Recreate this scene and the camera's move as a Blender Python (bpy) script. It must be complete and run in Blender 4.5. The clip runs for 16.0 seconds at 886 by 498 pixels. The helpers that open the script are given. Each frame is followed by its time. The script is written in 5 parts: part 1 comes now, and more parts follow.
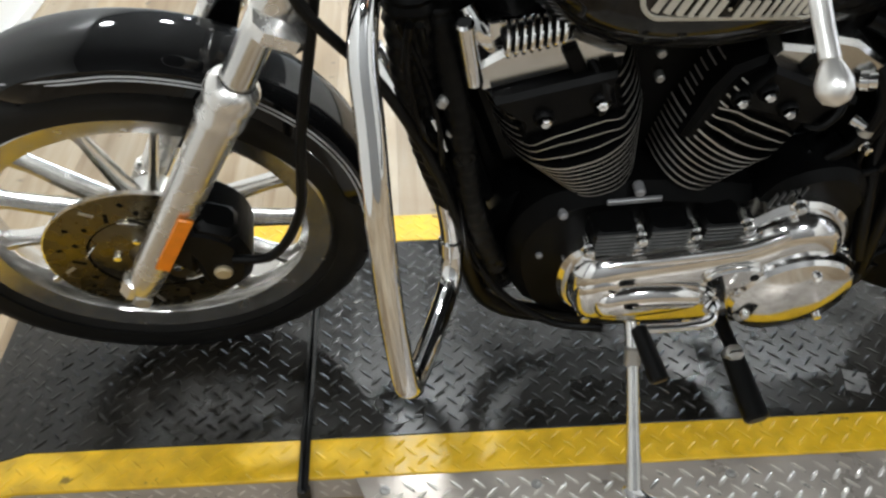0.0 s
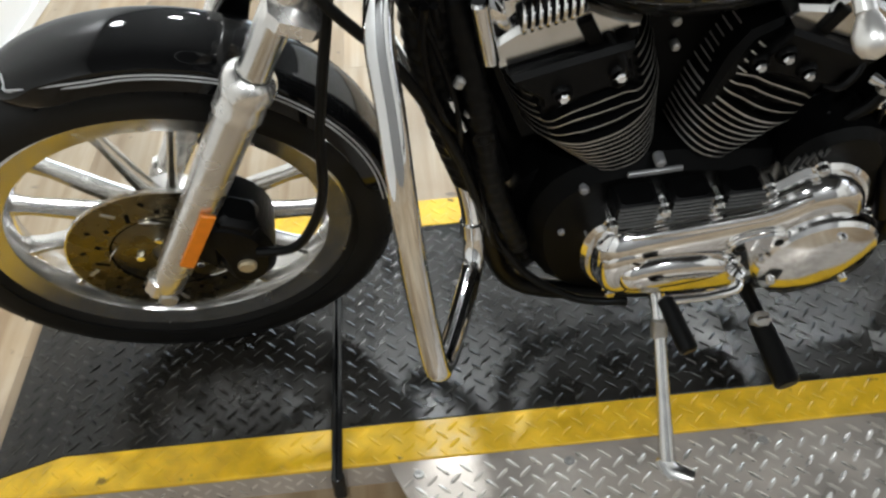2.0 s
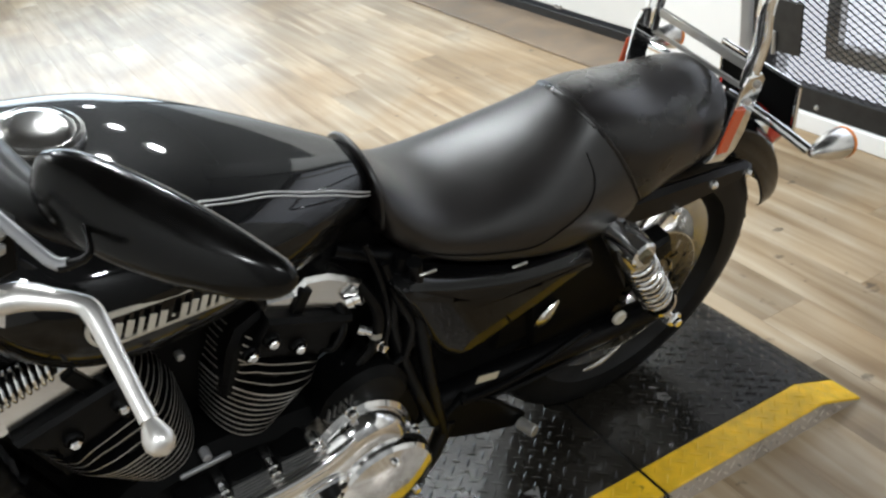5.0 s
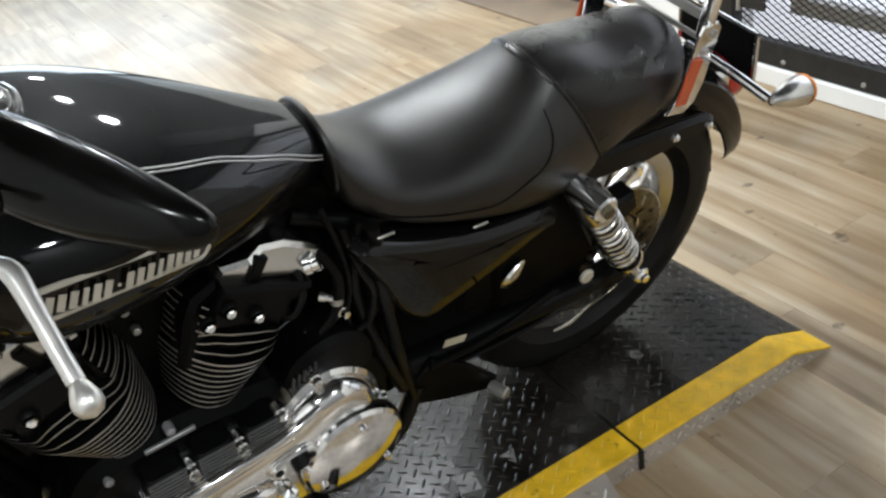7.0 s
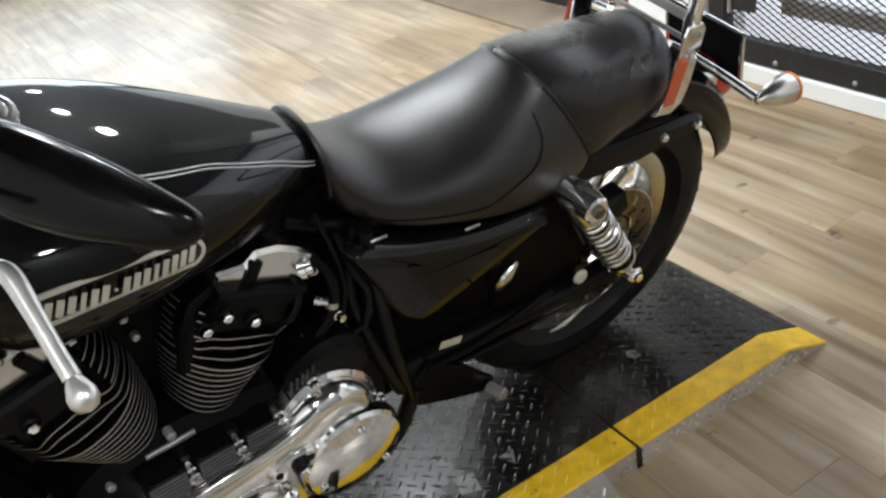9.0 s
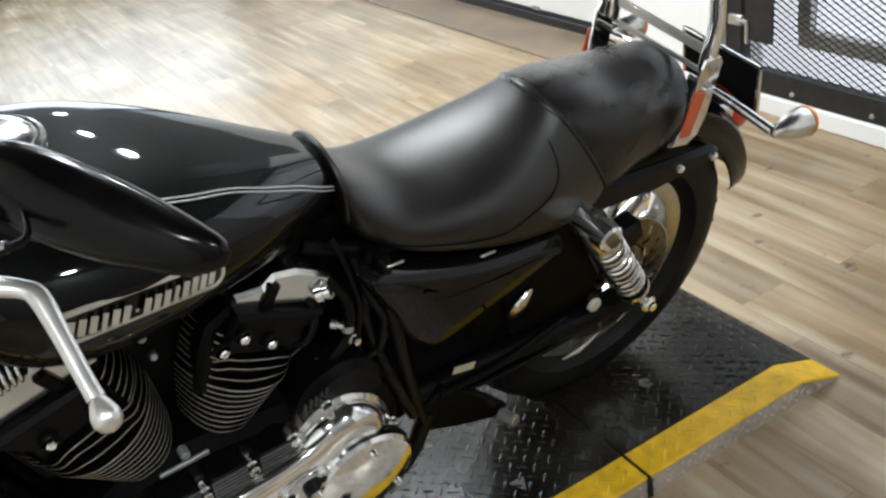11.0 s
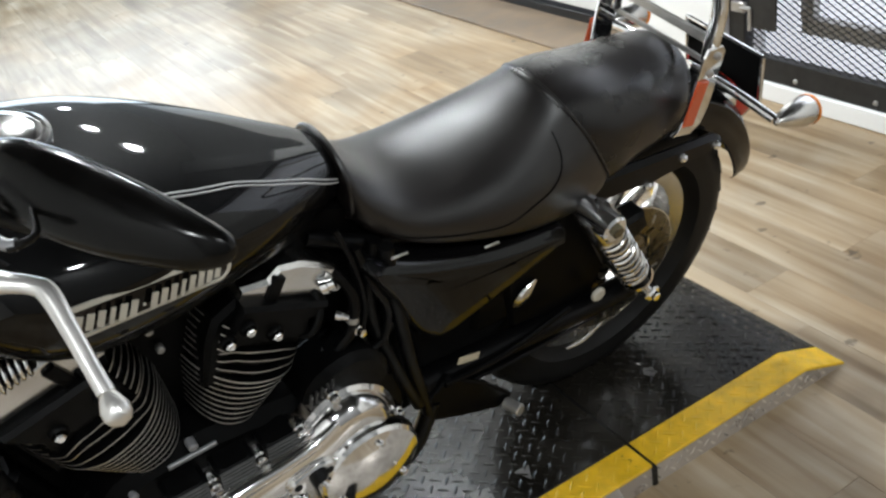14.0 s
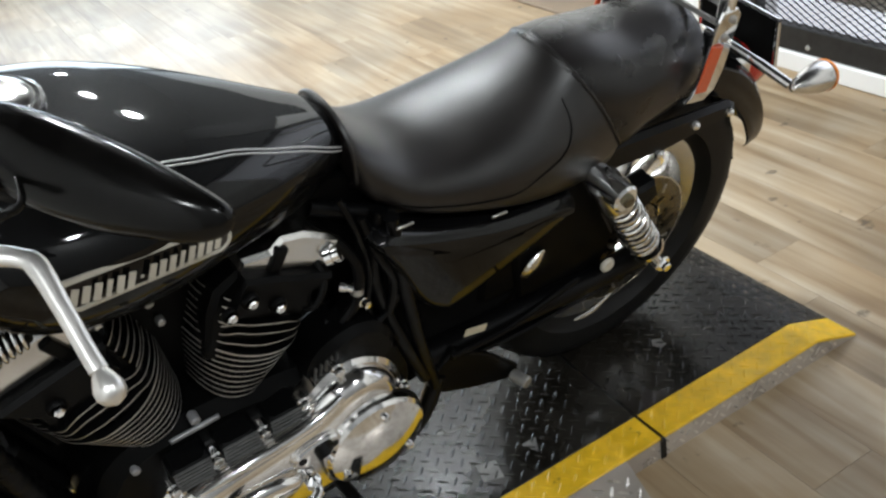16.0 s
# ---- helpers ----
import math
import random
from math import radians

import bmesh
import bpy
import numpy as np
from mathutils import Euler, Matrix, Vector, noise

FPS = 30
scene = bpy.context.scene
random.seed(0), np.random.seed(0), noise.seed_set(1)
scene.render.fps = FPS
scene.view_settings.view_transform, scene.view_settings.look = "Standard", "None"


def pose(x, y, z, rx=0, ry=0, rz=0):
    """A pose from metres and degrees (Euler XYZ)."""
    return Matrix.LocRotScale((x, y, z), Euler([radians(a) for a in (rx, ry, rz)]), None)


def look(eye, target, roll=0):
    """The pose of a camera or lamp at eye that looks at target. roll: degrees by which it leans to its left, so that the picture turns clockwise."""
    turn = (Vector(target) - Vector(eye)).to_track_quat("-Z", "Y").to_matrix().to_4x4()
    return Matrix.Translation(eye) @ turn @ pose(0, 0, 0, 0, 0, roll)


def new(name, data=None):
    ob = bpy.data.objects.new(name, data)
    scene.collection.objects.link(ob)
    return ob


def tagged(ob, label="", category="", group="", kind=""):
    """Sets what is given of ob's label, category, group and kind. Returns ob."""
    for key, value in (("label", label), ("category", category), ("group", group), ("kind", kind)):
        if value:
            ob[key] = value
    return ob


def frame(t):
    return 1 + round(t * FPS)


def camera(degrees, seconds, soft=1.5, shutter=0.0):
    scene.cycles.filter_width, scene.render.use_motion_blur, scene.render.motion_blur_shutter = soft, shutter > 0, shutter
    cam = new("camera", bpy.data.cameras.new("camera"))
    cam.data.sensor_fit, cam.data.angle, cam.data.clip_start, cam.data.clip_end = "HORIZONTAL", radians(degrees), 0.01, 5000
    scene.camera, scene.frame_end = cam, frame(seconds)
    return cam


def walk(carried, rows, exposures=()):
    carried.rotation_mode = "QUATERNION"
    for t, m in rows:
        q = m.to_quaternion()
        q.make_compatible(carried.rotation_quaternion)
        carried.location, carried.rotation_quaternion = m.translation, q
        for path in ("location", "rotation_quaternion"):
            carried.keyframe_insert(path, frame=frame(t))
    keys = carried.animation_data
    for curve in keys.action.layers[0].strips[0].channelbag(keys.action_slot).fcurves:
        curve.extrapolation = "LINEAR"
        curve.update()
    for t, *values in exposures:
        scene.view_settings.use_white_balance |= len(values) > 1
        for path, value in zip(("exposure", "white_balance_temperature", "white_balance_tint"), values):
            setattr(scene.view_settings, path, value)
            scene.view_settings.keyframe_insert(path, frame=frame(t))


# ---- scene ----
cam = camera(52.0, 16.0, soft=2.5)
PATH = [
    (0, (0.366, -1.141, 1.153), (0.462, 0.395, -0.124), -0.0),
    (0.5, (0.296, -1.139, 1.162), (0.244, 0.405, -0.108), -0.8),
    (1, (0.258, -1.132, 1.141), (0.108, 0.375, -0.165), -2.6),
    (1.5, (0.289, -1.125, 1.135), (0.218, 0.377, -0.183), -4.1),
    (2, (0.347, -1.142, 1.149), (0.422, 0.376, -0.151), -3.6),
    (2.5, (0.386, -1.168, 1.196), (0.475, 0.39, -0.054), -5.7),
    (3, (0.447, -1.197, 1.235), (0.698, 0.408, 0.068), -6.7),
    (3.5, (0.489, -1.21, 1.256), (0.893, 0.402, 0.144), -7.0),
    (4, (0.529, -1.212, 1.276), (1.058, 0.403, 0.222), -7.4),
    (4.5, (0.551, -1.216, 1.281), (1.195, 0.373, 0.251), -6.7),
    (5, (0.577, -1.224, 1.287), (1.338, 0.331, 0.286), -7.7),
    (7.5, (0.604, -1.248, 1.254), (1.375, 0.267, 0.201), -9.8),
    (8, (0.6, -1.26, 1.256), (1.386, 0.262, 0.224), -9.9),
    (8.5, (0.606, -1.265, 1.254), (1.391, 0.244, 0.202), -10.4),
    (9, (0.604, -1.267, 1.257), (1.38, 0.262, 0.227), -11.0),
    (9.5, (0.597, -1.267, 1.261), (1.392, 0.268, 0.255), -10.1),
    (12, (0.599, -1.276, 1.27), (1.349, 0.296, 0.288), -10.8),
    (12.5, (0.599, -1.276, 1.27), (1.349, 0.292, 0.279), -11.3),
    (13, (0.598, -1.271, 1.272), (1.362, 0.278, 0.263), -10.7),
    (13.5, (0.593, -1.277, 1.281), (1.365, 0.288, 0.303), -10.4),
    (14, (0.597, -1.276, 1.274), (1.351, 0.281, 0.272), -10.8),
    (14.5, (0.6, -1.276, 1.273), (1.352, 0.283, 0.271), -10.9),
    (15, (0.622, -1.286, 1.272), (1.447, 0.235, 0.269), -12.3),
    (15.5, (0.614, -1.274, 1.265), (1.385, 0.276, 0.263), -12.3),
    (16, (0.607, -1.249, 1.259), (1.327, 0.289, 0.201), -11.2),
]
walk(cam, [(t, look(eye, target, roll)) for t, eye, target, roll in PATH],
     exposures=((0, 0.1), (1.0, 0.15), (2.0, 0.05), (3.0, -0.2), (4.0, -0.25), (4.5, -0.12), (5.0, 0.0), (16.0, 0.0)))

# ---- world, lights, exposure ----
FLOOR = -0.052
world = bpy.data.worlds.new("room_air")
world.use_nodes = True
scene.world = world
world.node_tree.nodes["Background"].inputs["Color"].default_value = (0.80, 0.88, 1.0, 1)
world.node_tree.nodes["Background"].inputs["Strength"].default_value = 0.35

LAMP_HEIGHT = 2.75
# the lamp at (2.0, 4.2) is added to put a sheen on the seat
# the two lamps at negative y are added fill for the near side
LAMPS = [(0.35, 1.8, 50), (-0.5, 1.3, 17), (1.97, 2.25, 22), (2.36, 1.75, 32), (1.50, 1.02, 38), (0.0, -2.3, 38), (1.8, -2.7, 34), (0.4, 4.2, 14), (2.0, 4.2, 34)]


def lamp(x, y, watts):
    data = bpy.data.lights.new("ceiling_or_fill_light", "AREA")
    data.shape, data.size, data.energy, data.color = "DISK", 0.20, watts, (0.93, 0.98, 1.0)
    ob = new("ceiling_or_fill_light", data)
    ob.matrix_world = pose(x, y, LAMP_HEIGHT - 0.03, 0, 0, 0)
    return ob


for lx, ly, lw in LAMPS:
    lamp(lx, ly, lw)
window = bpy.data.lights.new("window_light", "AREA")
window.shape, window.size, window.size_y, window.energy, window.color = "RECTANGLE", 3.0, 1.8, 110, (0.74, 0.88, 1.0)
new("window_light", window).matrix_world = look((1.4, 6.75, 1.6), (1.2, 0, 0.3))


# ---- materials ----
def mat(name, color, rough=0.5, metal=0.0, spots=0.0, scale=20.0, bump=0.0, bump_scale=200.0, coat=0.0, per=0.0, rough_var=0.0, spec=None, chips=0.0):
    """A principled material with broad and fine variation. spots: how far the colour wanders; per: how far it differs from object to object."""
    m = bpy.data.materials.new(name)
    m.use_nodes = True
    n, l = m.node_tree.nodes, m.node_tree.links
    b = n["Principled BSDF"]
    b.inputs["Base Color"].default_value = (*color, 1)
    b.inputs["Roughness"].default_value, b.inputs["Metallic"].default_value = rough, metal
    if coat:
        b.inputs["Coat Weight"].default_value, b.inputs["Coat Roughness"].default_value = coat, 0.04
    if spec is not None:
        b.inputs["Specular IOR Level"].default_value = spec
    co = n.new("ShaderNodeTexCoord")
    noise_a = n.new("ShaderNodeTexNoise")
    noise_a.inputs["Scale"].default_value, noise_a.inputs["Detail"].default_value = scale, 6
    l.new(co.outputs["Object"], noise_a.inputs["Vector"])
    if spots or per:
        hsv = n.new("ShaderNodeHueSaturation")
        hsv.inputs["Color"].default_value = (*color, 1)
        ramp = n.new("ShaderNodeMapRange")
        ramp.inputs["From Min"].default_value, ramp.inputs["From Max"].default_value = 0.3, 0.7
        ramp.inputs["To Min"].default_value, ramp.inputs["To Max"].default_value = 1 - spots, 1 + spots
        l.new(noise_a.outputs["Fac"], ramp.inputs["Value"])
        value = ramp.outputs["Result"]
        if per:
            info = n.new("ShaderNodeObjectInfo")
            r2 = n.new("ShaderNodeMapRange")
            r2.inputs["To Min"].default_value, r2.inputs["To Max"].default_value = 1 - per, 1 + per
            l.new(info.outputs["Random"], r2.inputs["Value"])
            mul = n.new("ShaderNodeMath")
            mul.operation = "MULTIPLY"
            l.new(value, mul.inputs[0]), l.new(r2.outputs["Result"], mul.inputs[1])
            value = mul.outputs[0]
        l.new(value, hsv.inputs["Value"])
        l.new(hsv.outputs["Color"], b.inputs["Base Color"])
    if chips:
        specks = n.new("ShaderNodeTexNoise")
        specks.inputs["Scale"].default_value, specks.inputs["Detail"].default_value = 21.0, 8
        l.new(co.outputs["Object"], specks.inputs["Vector"])
        r4 = n.new("ShaderNodeMapRange")
        r4.inputs["From Min"].default_value, r4.inputs["From Max"].default_value = 0.655, 0.70
        r4.inputs["To Min"].default_value, r4.inputs["To Max"].default_value = 1.0, 1.0 - chips
        l.new(specks.outputs["Fac"], r4.inputs["Value"])
        worn = n.new("ShaderNodeHueSaturation")
        l.new(r4.outputs["Result"], worn.inputs["Value"])
        l.new(b.inputs["Base Color"].links[0].from_socket, worn.inputs["Color"])
        l.new(worn.outputs["Color"], b.inputs["Base Color"])
    if rough_var:
        r3 = n.new("ShaderNodeMapRange")
        r3.inputs["From Min"].default_value, r3.inputs["From Max"].default_value = 0.3, 0.7
        r3.inputs["To Min"].default_value, r3.inputs["To Max"].default_value = max(0.02, rough - rough_var), rough + rough_var
        l.new(noise_a.outputs["Fac"], r3.inputs["Value"]), l.new(r3.outputs["Result"], b.inputs["Roughness"])
    if bump:
        noise_b = n.new("ShaderNodeTexNoise")
        noise_b.inputs["Scale"].default_value, noise_b.inputs["Detail"].default_value = bump_scale, 4
        l.new(co.outputs["Object"], noise_b.inputs["Vector"])
        bm_node = n.new("ShaderNodeBump")
        bm_node.inputs["Strength"].default_value, bm_node.inputs["Distance"].default_value = bump, 0.002
        l.new(noise_b.outputs["Fac"], bm_node.inputs["Height"]), l.new(bm_node.outputs["Normal"], b.inputs["Normal"])
    return m


def glow(name, color, strength):
    m = bpy.data.materials.new(name)
    m.use_nodes = True
    b = m.node_tree.nodes["Principled BSDF"]
    b.inputs["Base Color"].default_value = (*color, 1)
    b.inputs["Emission Color"].default_value, b.inputs["Emission Strength"].default_value = (*color, 1), strength
    return m


PAINT = mat("black gloss paint", (0.0018, 0.0018, 0.0020), 0.5, coat=0.60, spots=0.2, scale=3, spec=0.04)
CHROME = mat("chrome", (0.86, 0.86, 0.86), 0.04, 1.0, rough_var=0.015, scale=12)
POLISHED = mat("polished aluminium", (0.72, 0.71, 0.69), 0.2, 1.0, spots=0.08, scale=25, rough_var=0.06)
CAST = mat("silver painted casting", (0.42, 0.41, 0.39), 0.36, 0.75, spots=0.1, scale=30, bump=0.05)
FIN_EDGE = mat("machined fin edge", (0.43, 0.42, 0.40), 0.40, 0.85, spots=0.12, scale=60)
LEVER_ALU = mat("satin aluminium lever", (0.76, 0.74, 0.71), 0.36, 0.85, spots=0.06, scale=40, rough_var=0.05)
STEM = mat("dull grey mirror stem", (0.30, 0.30, 0.31), 0.4, 0.6)
SILVER = mat("silver painted fork metal", (0.76, 0.74, 0.71), 0.25, 0.9, spots=0.05, scale=30, rough_var=0.06)
RIM = mat("silver rim paint", (0.58, 0.565, 0.54), 0.22, 0.95, spots=0.08, scale=30, rough_var=0.06)
COVER_CHROME = mat("polished cover chrome", (0.82, 0.81, 0.80), 0.11, 1.0, rough_var=0.04, scale=14)
STEEL = mat("brushed disc steel", (0.15, 0.13, 0.085), 0.27, 1.0, spots=0.12, scale=40, rough_var=0.08)
RIB = mat("worn black rib", (0.06, 0.06, 0.058), 0.4, spots=0.3, scale=60)
RUBBER = mat("black tyre rubber", (0.0070, 0.0067, 0.0062), 0.55, spec=0.18, spots=0.3, scale=15, bump=0.12, bump_scale=400)
SOFT_RUBBER = mat("black rubber hose", (0.003, 0.003, 0.003), 0.40, spec=0.12)
WRINKLE = mat("black wrinkle engine paint", (0.0022, 0.0022, 0.0023), 0.36, spec=0.09, spots=0.3, scale=50, bump=0.25, bump_scale=700)
SATIN = mat("satin black frame paint", (0.0022, 0.0022, 0.0024), 0.28, spots=0.2, spec=0.13)
LEATHER = mat("black vinyl", (0.0058, 0.0044, 0.0038), 0.35, spec=0.54, spots=0.4, scale=9, bump=0.14, bump_scale=700, rough_var=0.06)
PILLION_VINYL = mat("black vinyl, less worn", (0.0060, 0.0048, 0.0044), 0.28, spec=0.44, spots=0.3, scale=14, bump=0.10, bump_scale=600, rough_var=0.03)
AMBER = mat("amber lens", (0.74, 0.20, 0.002), 0.3, spots=0.08, scale=60)
RED = mat("red lens", (0.42, 0.02, 0.015), 0.18, coat=0.6)
ORANGE_RED = mat("orange red reflector", (0.50, 0.07, 0.02), 0.25, coat=0.6)
PIN = mat("silver pinstripe", (0.42, 0.42, 0.42), 0.35)
BADGE = mat("dark badge enamel", (0.015, 0.010, 0.008), 0.3)
IVORY = mat("ivory badge rim", (0.52, 0.49, 0.42), 0.35, spots=0.1)
BRASS = mat("warm metal plug", (0.5, 0.42, 0.28), 0.35, 0.7)
DECK = mat("worn black tread plate paint", (0.0105, 0.0090, 0.0070), 0.27, 0.0, spec=0.30, spots=0.45, scale=9, rough_var=0.09, bump=0.12, bump_scale=300)
YELLOW = mat("worn yellow safety paint", (0.74, 0.45, 0.012), 0.42, spots=0.2, scale=26, rough_var=0.1, bump=0.08, bump_scale=300, chips=0.7)
BARE = mat("bare steel tread plate", (0.46, 0.41, 0.36), 0.36, 0.35, spots=0.2, scale=10, rough_var=0.12)
PALE_PATCH = mat("pale deck patch", (0.16, 0.155, 0.15), 0.45, 0.4, spots=0.4, scale=40, rough_var=0.1)
# treads of the sides and apron, lighter than their plate
PALE_TREAD = mat("pale bright tread", (0.66, 0.62, 0.56), 0.30, 0.6, spots=0.2, scale=25, rough_var=0.08)
MIRROR_BLACK = mat("black mirror shell paint", (0.0025, 0.0023, 0.0021), 0.2, spec=0.2, spots=0.3, scale=30, rough_var=0.06)
SOOT = mat("matt black box", (0.0018, 0.0018, 0.0018), 0.42, spec=0.06)
DARK = mat("dark bar steel", (0.02, 0.02, 0.02), 0.25, 0.6)
WHITE = mat("white wall paint", (0.78, 0.78, 0.77), 0.45, spots=0.02, scale=3, bump=0.03)
DOOR_WHITE = mat("off white door paint", (0.70, 0.69, 0.66), 0.5, spots=0.03, scale=4)
GATE = mat("dark gate steel", (0.018, 0.018, 0.018), 0.4, 0.3, spots=0.3, scale=30)
CEILING = mat("black ceiling paint", (0.03, 0.03, 0.03), 0.8)
PLAIN_WALL = mat("dark grey wall paint", (0.055, 0.055, 0.056), 0.7, spots=0.03, scale=2)
PALE_WALL = mat("pale grey wall paint", (0.22, 0.22, 0.22), 0.7, spots=0.03, scale=2)
CONCRETE = mat("worn brown threshold", (0.17, 0.125, 0.085), 0.5, spots=0.3, scale=9, rough_var=0.1, bump=0.1)
FOAM = mat("dark interior", (0.003, 0.003, 0.003), 0.8, spec=0.05)
GOLD = mat("pale label", (0.45, 0.40, 0.30), 0.5)
DAYLIGHT = glow("daylight beyond the gate", (0.86, 0.90, 1.0), 0.9)


def wood_material():
    m = bpy.data.materials.new("pale oak laminate")
    m.use_nodes = True
    n, l = m.node_tree.nodes, m.node_tree.links
    b = n["Principled BSDF"]
    co, info = n.new("ShaderNodeTexCoord"), n.new("ShaderNodeObjectInfo")
    geo = n.new("ShaderNodeNewGeometry")
    add = n.new("ShaderNodeVectorMath")
    add.operation = "ADD"
    comb = n.new("ShaderNodeCombineXYZ")
    both = n.new("ShaderNodeMath")
    l.new(info.outputs["Random"], both.inputs[0]), l.new(geo.outputs["Random Per Island"], both.inputs[1])
    shift = n.new("ShaderNodeMath")
    shift.operation = "MULTIPLY"
    shift.inputs[1].default_value = 37.0
    l.new(both.outputs[0], shift.inputs[0])
    l.new(shift.outputs[0], comb.inputs["Y"]), l.new(shift.outputs[0], comb.inputs["Z"])
    l.new(co.outputs["Object"], add.inputs[0]), l.new(comb.outputs[0], add.inputs[1])
    mapping = n.new("ShaderNodeMapping")
    mapping.inputs["Scale"].default_value = (11, 0.65, 1)
    l.new(add.outputs[0], mapping.inputs["Vector"])
    grain = n.new("ShaderNodeTexNoise")
    grain.inputs["Scale"].default_value, grain.inputs["Detail"].default_value, grain.inputs["Distortion"].default_value = 2.2, 7, 0.35
    l.new(mapping.outputs[0], grain.inputs["Vector"])
    broad = n.new("ShaderNodeTexNoise")
    broad.inputs["Scale"].default_value = 1.7
    l.new(add.outputs[0], broad.inputs["Vector"])
    ramp = n.new("ShaderNodeValToRGB")
    e = ramp.color_ramp.elements
    e[0].position, e[0].color = 0.22, (0.185, 0.118, 0.057, 1)
    e[1].position, e[1].color = 0.78, (0.46, 0.395, 0.305, 1)
    mid = e.new(0.5)
    mid.color = (0.330, 0.257, 0.170, 1)
    l.new(grain.outputs["Fac"], ramp.inputs["Fac"])
    hsv = n.new("ShaderNodeHueSaturation")
    l.new(ramp.outputs["Color"], hsv.inputs["Color"])
    r1 = n.new("ShaderNodeMapRange")
    r1.inputs["To Min"].default_value, r1.inputs["To Max"].default_value = 0.94, 1.06
    frac = n.new("ShaderNodeMath")
    frac.operation = "FRACT"
    l.new(shift.outputs[0], frac.inputs[0]), l.new(frac.outputs[0], r1.inputs["Value"])
    mul = n.new("ShaderNodeMath")
    mul.operation = "MULTIPLY"
    r2 = n.new("ShaderNodeMapRange")
    r2.inputs["From Min"].default_value, r2.inputs["From Max"].default_value = 0.3, 0.7
    r2.inputs["To Min"].default_value, r2.inputs["To Max"].default_value = 0.74, 1.2
    l.new(broad.outputs["Fac"], r2.inputs["Value"])
    l.new(r1.outputs[0], mul.inputs[0]), l.new(r2.outputs[0], mul.inputs[1]), l.new(mul.outputs[0], hsv.inputs["Value"])
    # brown worn patches that run over the boards, and small dark marks
    wear = n.new("ShaderNodeTexNoise")
    wear.inputs["Scale"].default_value, wear.inputs["Detail"].default_value, wear.inputs["Distortion"].default_value = 1.15, 6, 0.8
    l.new(geo.outputs["Position"], wear.inputs["Vector"])
    much = n.new("ShaderNodeMapRange")
    much.inputs["From Min"].default_value, much.inputs["From Max"].default_value = 0.44, 0.62
    much.inputs["To Max"].default_value = 0.85
    l.new(wear.outputs["Fac"], much.inputs["Value"])
    brown = n.new("ShaderNodeMix")
    brown.data_type, brown.blend_type = "RGBA", "MULTIPLY"
    brown.inputs["B"].default_value = (0.80, 0.69, 0.53, 1)
    l.new(much.outputs["Result"], brown.inputs["Factor"]), l.new(hsv.outputs["Color"], brown.inputs["A"])
    marks = n.new("ShaderNodeTexNoise")
    marks.inputs["Scale"].default_value, marks.inputs["Detail"].default_value = 17.0, 7
    l.new(geo.outputs["Position"], marks.inputs["Vector"])
    dark = n.new("ShaderNodeMapRange")
    dark.inputs["From Min"].default_value, dark.inputs["From Max"].default_value = 0.67, 0.73
    dark.inputs["To Min"].default_value, dark.inputs["To Max"].default_value = 1.0, 0.45
    l.new(marks.outputs["Fac"], dark.inputs["Value"])
    marked = n.new("ShaderNodeHueSaturation")
    l.new(dark.outputs["Result"], marked.inputs["Value"]), l.new(brown.outputs["Result"], marked.inputs["Color"])
    l.new(marked.outputs["Color"], b.inputs["Base Color"])
    rough = n.new("ShaderNodeMapRange")
    rough.inputs["To Min"].default_value, rough.inputs["To Max"].default_value = 0.29, 0.46
    l.new(grain.outputs["Fac"], rough.inputs["Value"]), l.new(rough.outputs[0], b.inputs["Roughness"])
    bump = n.new("ShaderNodeBump")
    bump.inputs["Strength"].default_value, bump.inputs["Distance"].default_value = 0.15, 0.002
    l.new(grain.outputs["Fac"], bump.inputs["Height"]), l.new(bump.outputs["Normal"], b.inputs["Normal"])
    return m


WOOD = wood_material()


# ---- mesh tools ----
def rounded(points, steps=6, closed=False):
    """A smooth line through points (Catmull-Rom)."""
    p = [Vector(q) for q in points]
    k = len(p)
    out = []
    for i in range(k if closed else k - 1):
        if closed:
            a, b, c, d = p[(i - 1) % k], p[i], p[(i + 1) % k], p[(i + 2) % k]
        else:
            a, b, c, d = p[max(i - 1, 0)], p[i], p[i + 1], p[min(i + 2, k - 1)]
        for s in range(steps):
            u = s / steps
            out.append(0.5 * ((2 * b) + (c - a) * u + (2 * a - 5 * b + 4 * c - d) * u * u + (3 * b - a - 3 * c + d) * u ** 3))
    if not closed:
        out.append(p[-1])
    return out


def between(rows, steps):
    """Rows of numbers with smooth rows put between them."""
    return [list(q) for q in zip(*[[v.x for v in rounded([(r[k], 0, 0) for r in rows], steps)] for k in range(len(rows[0]))])]


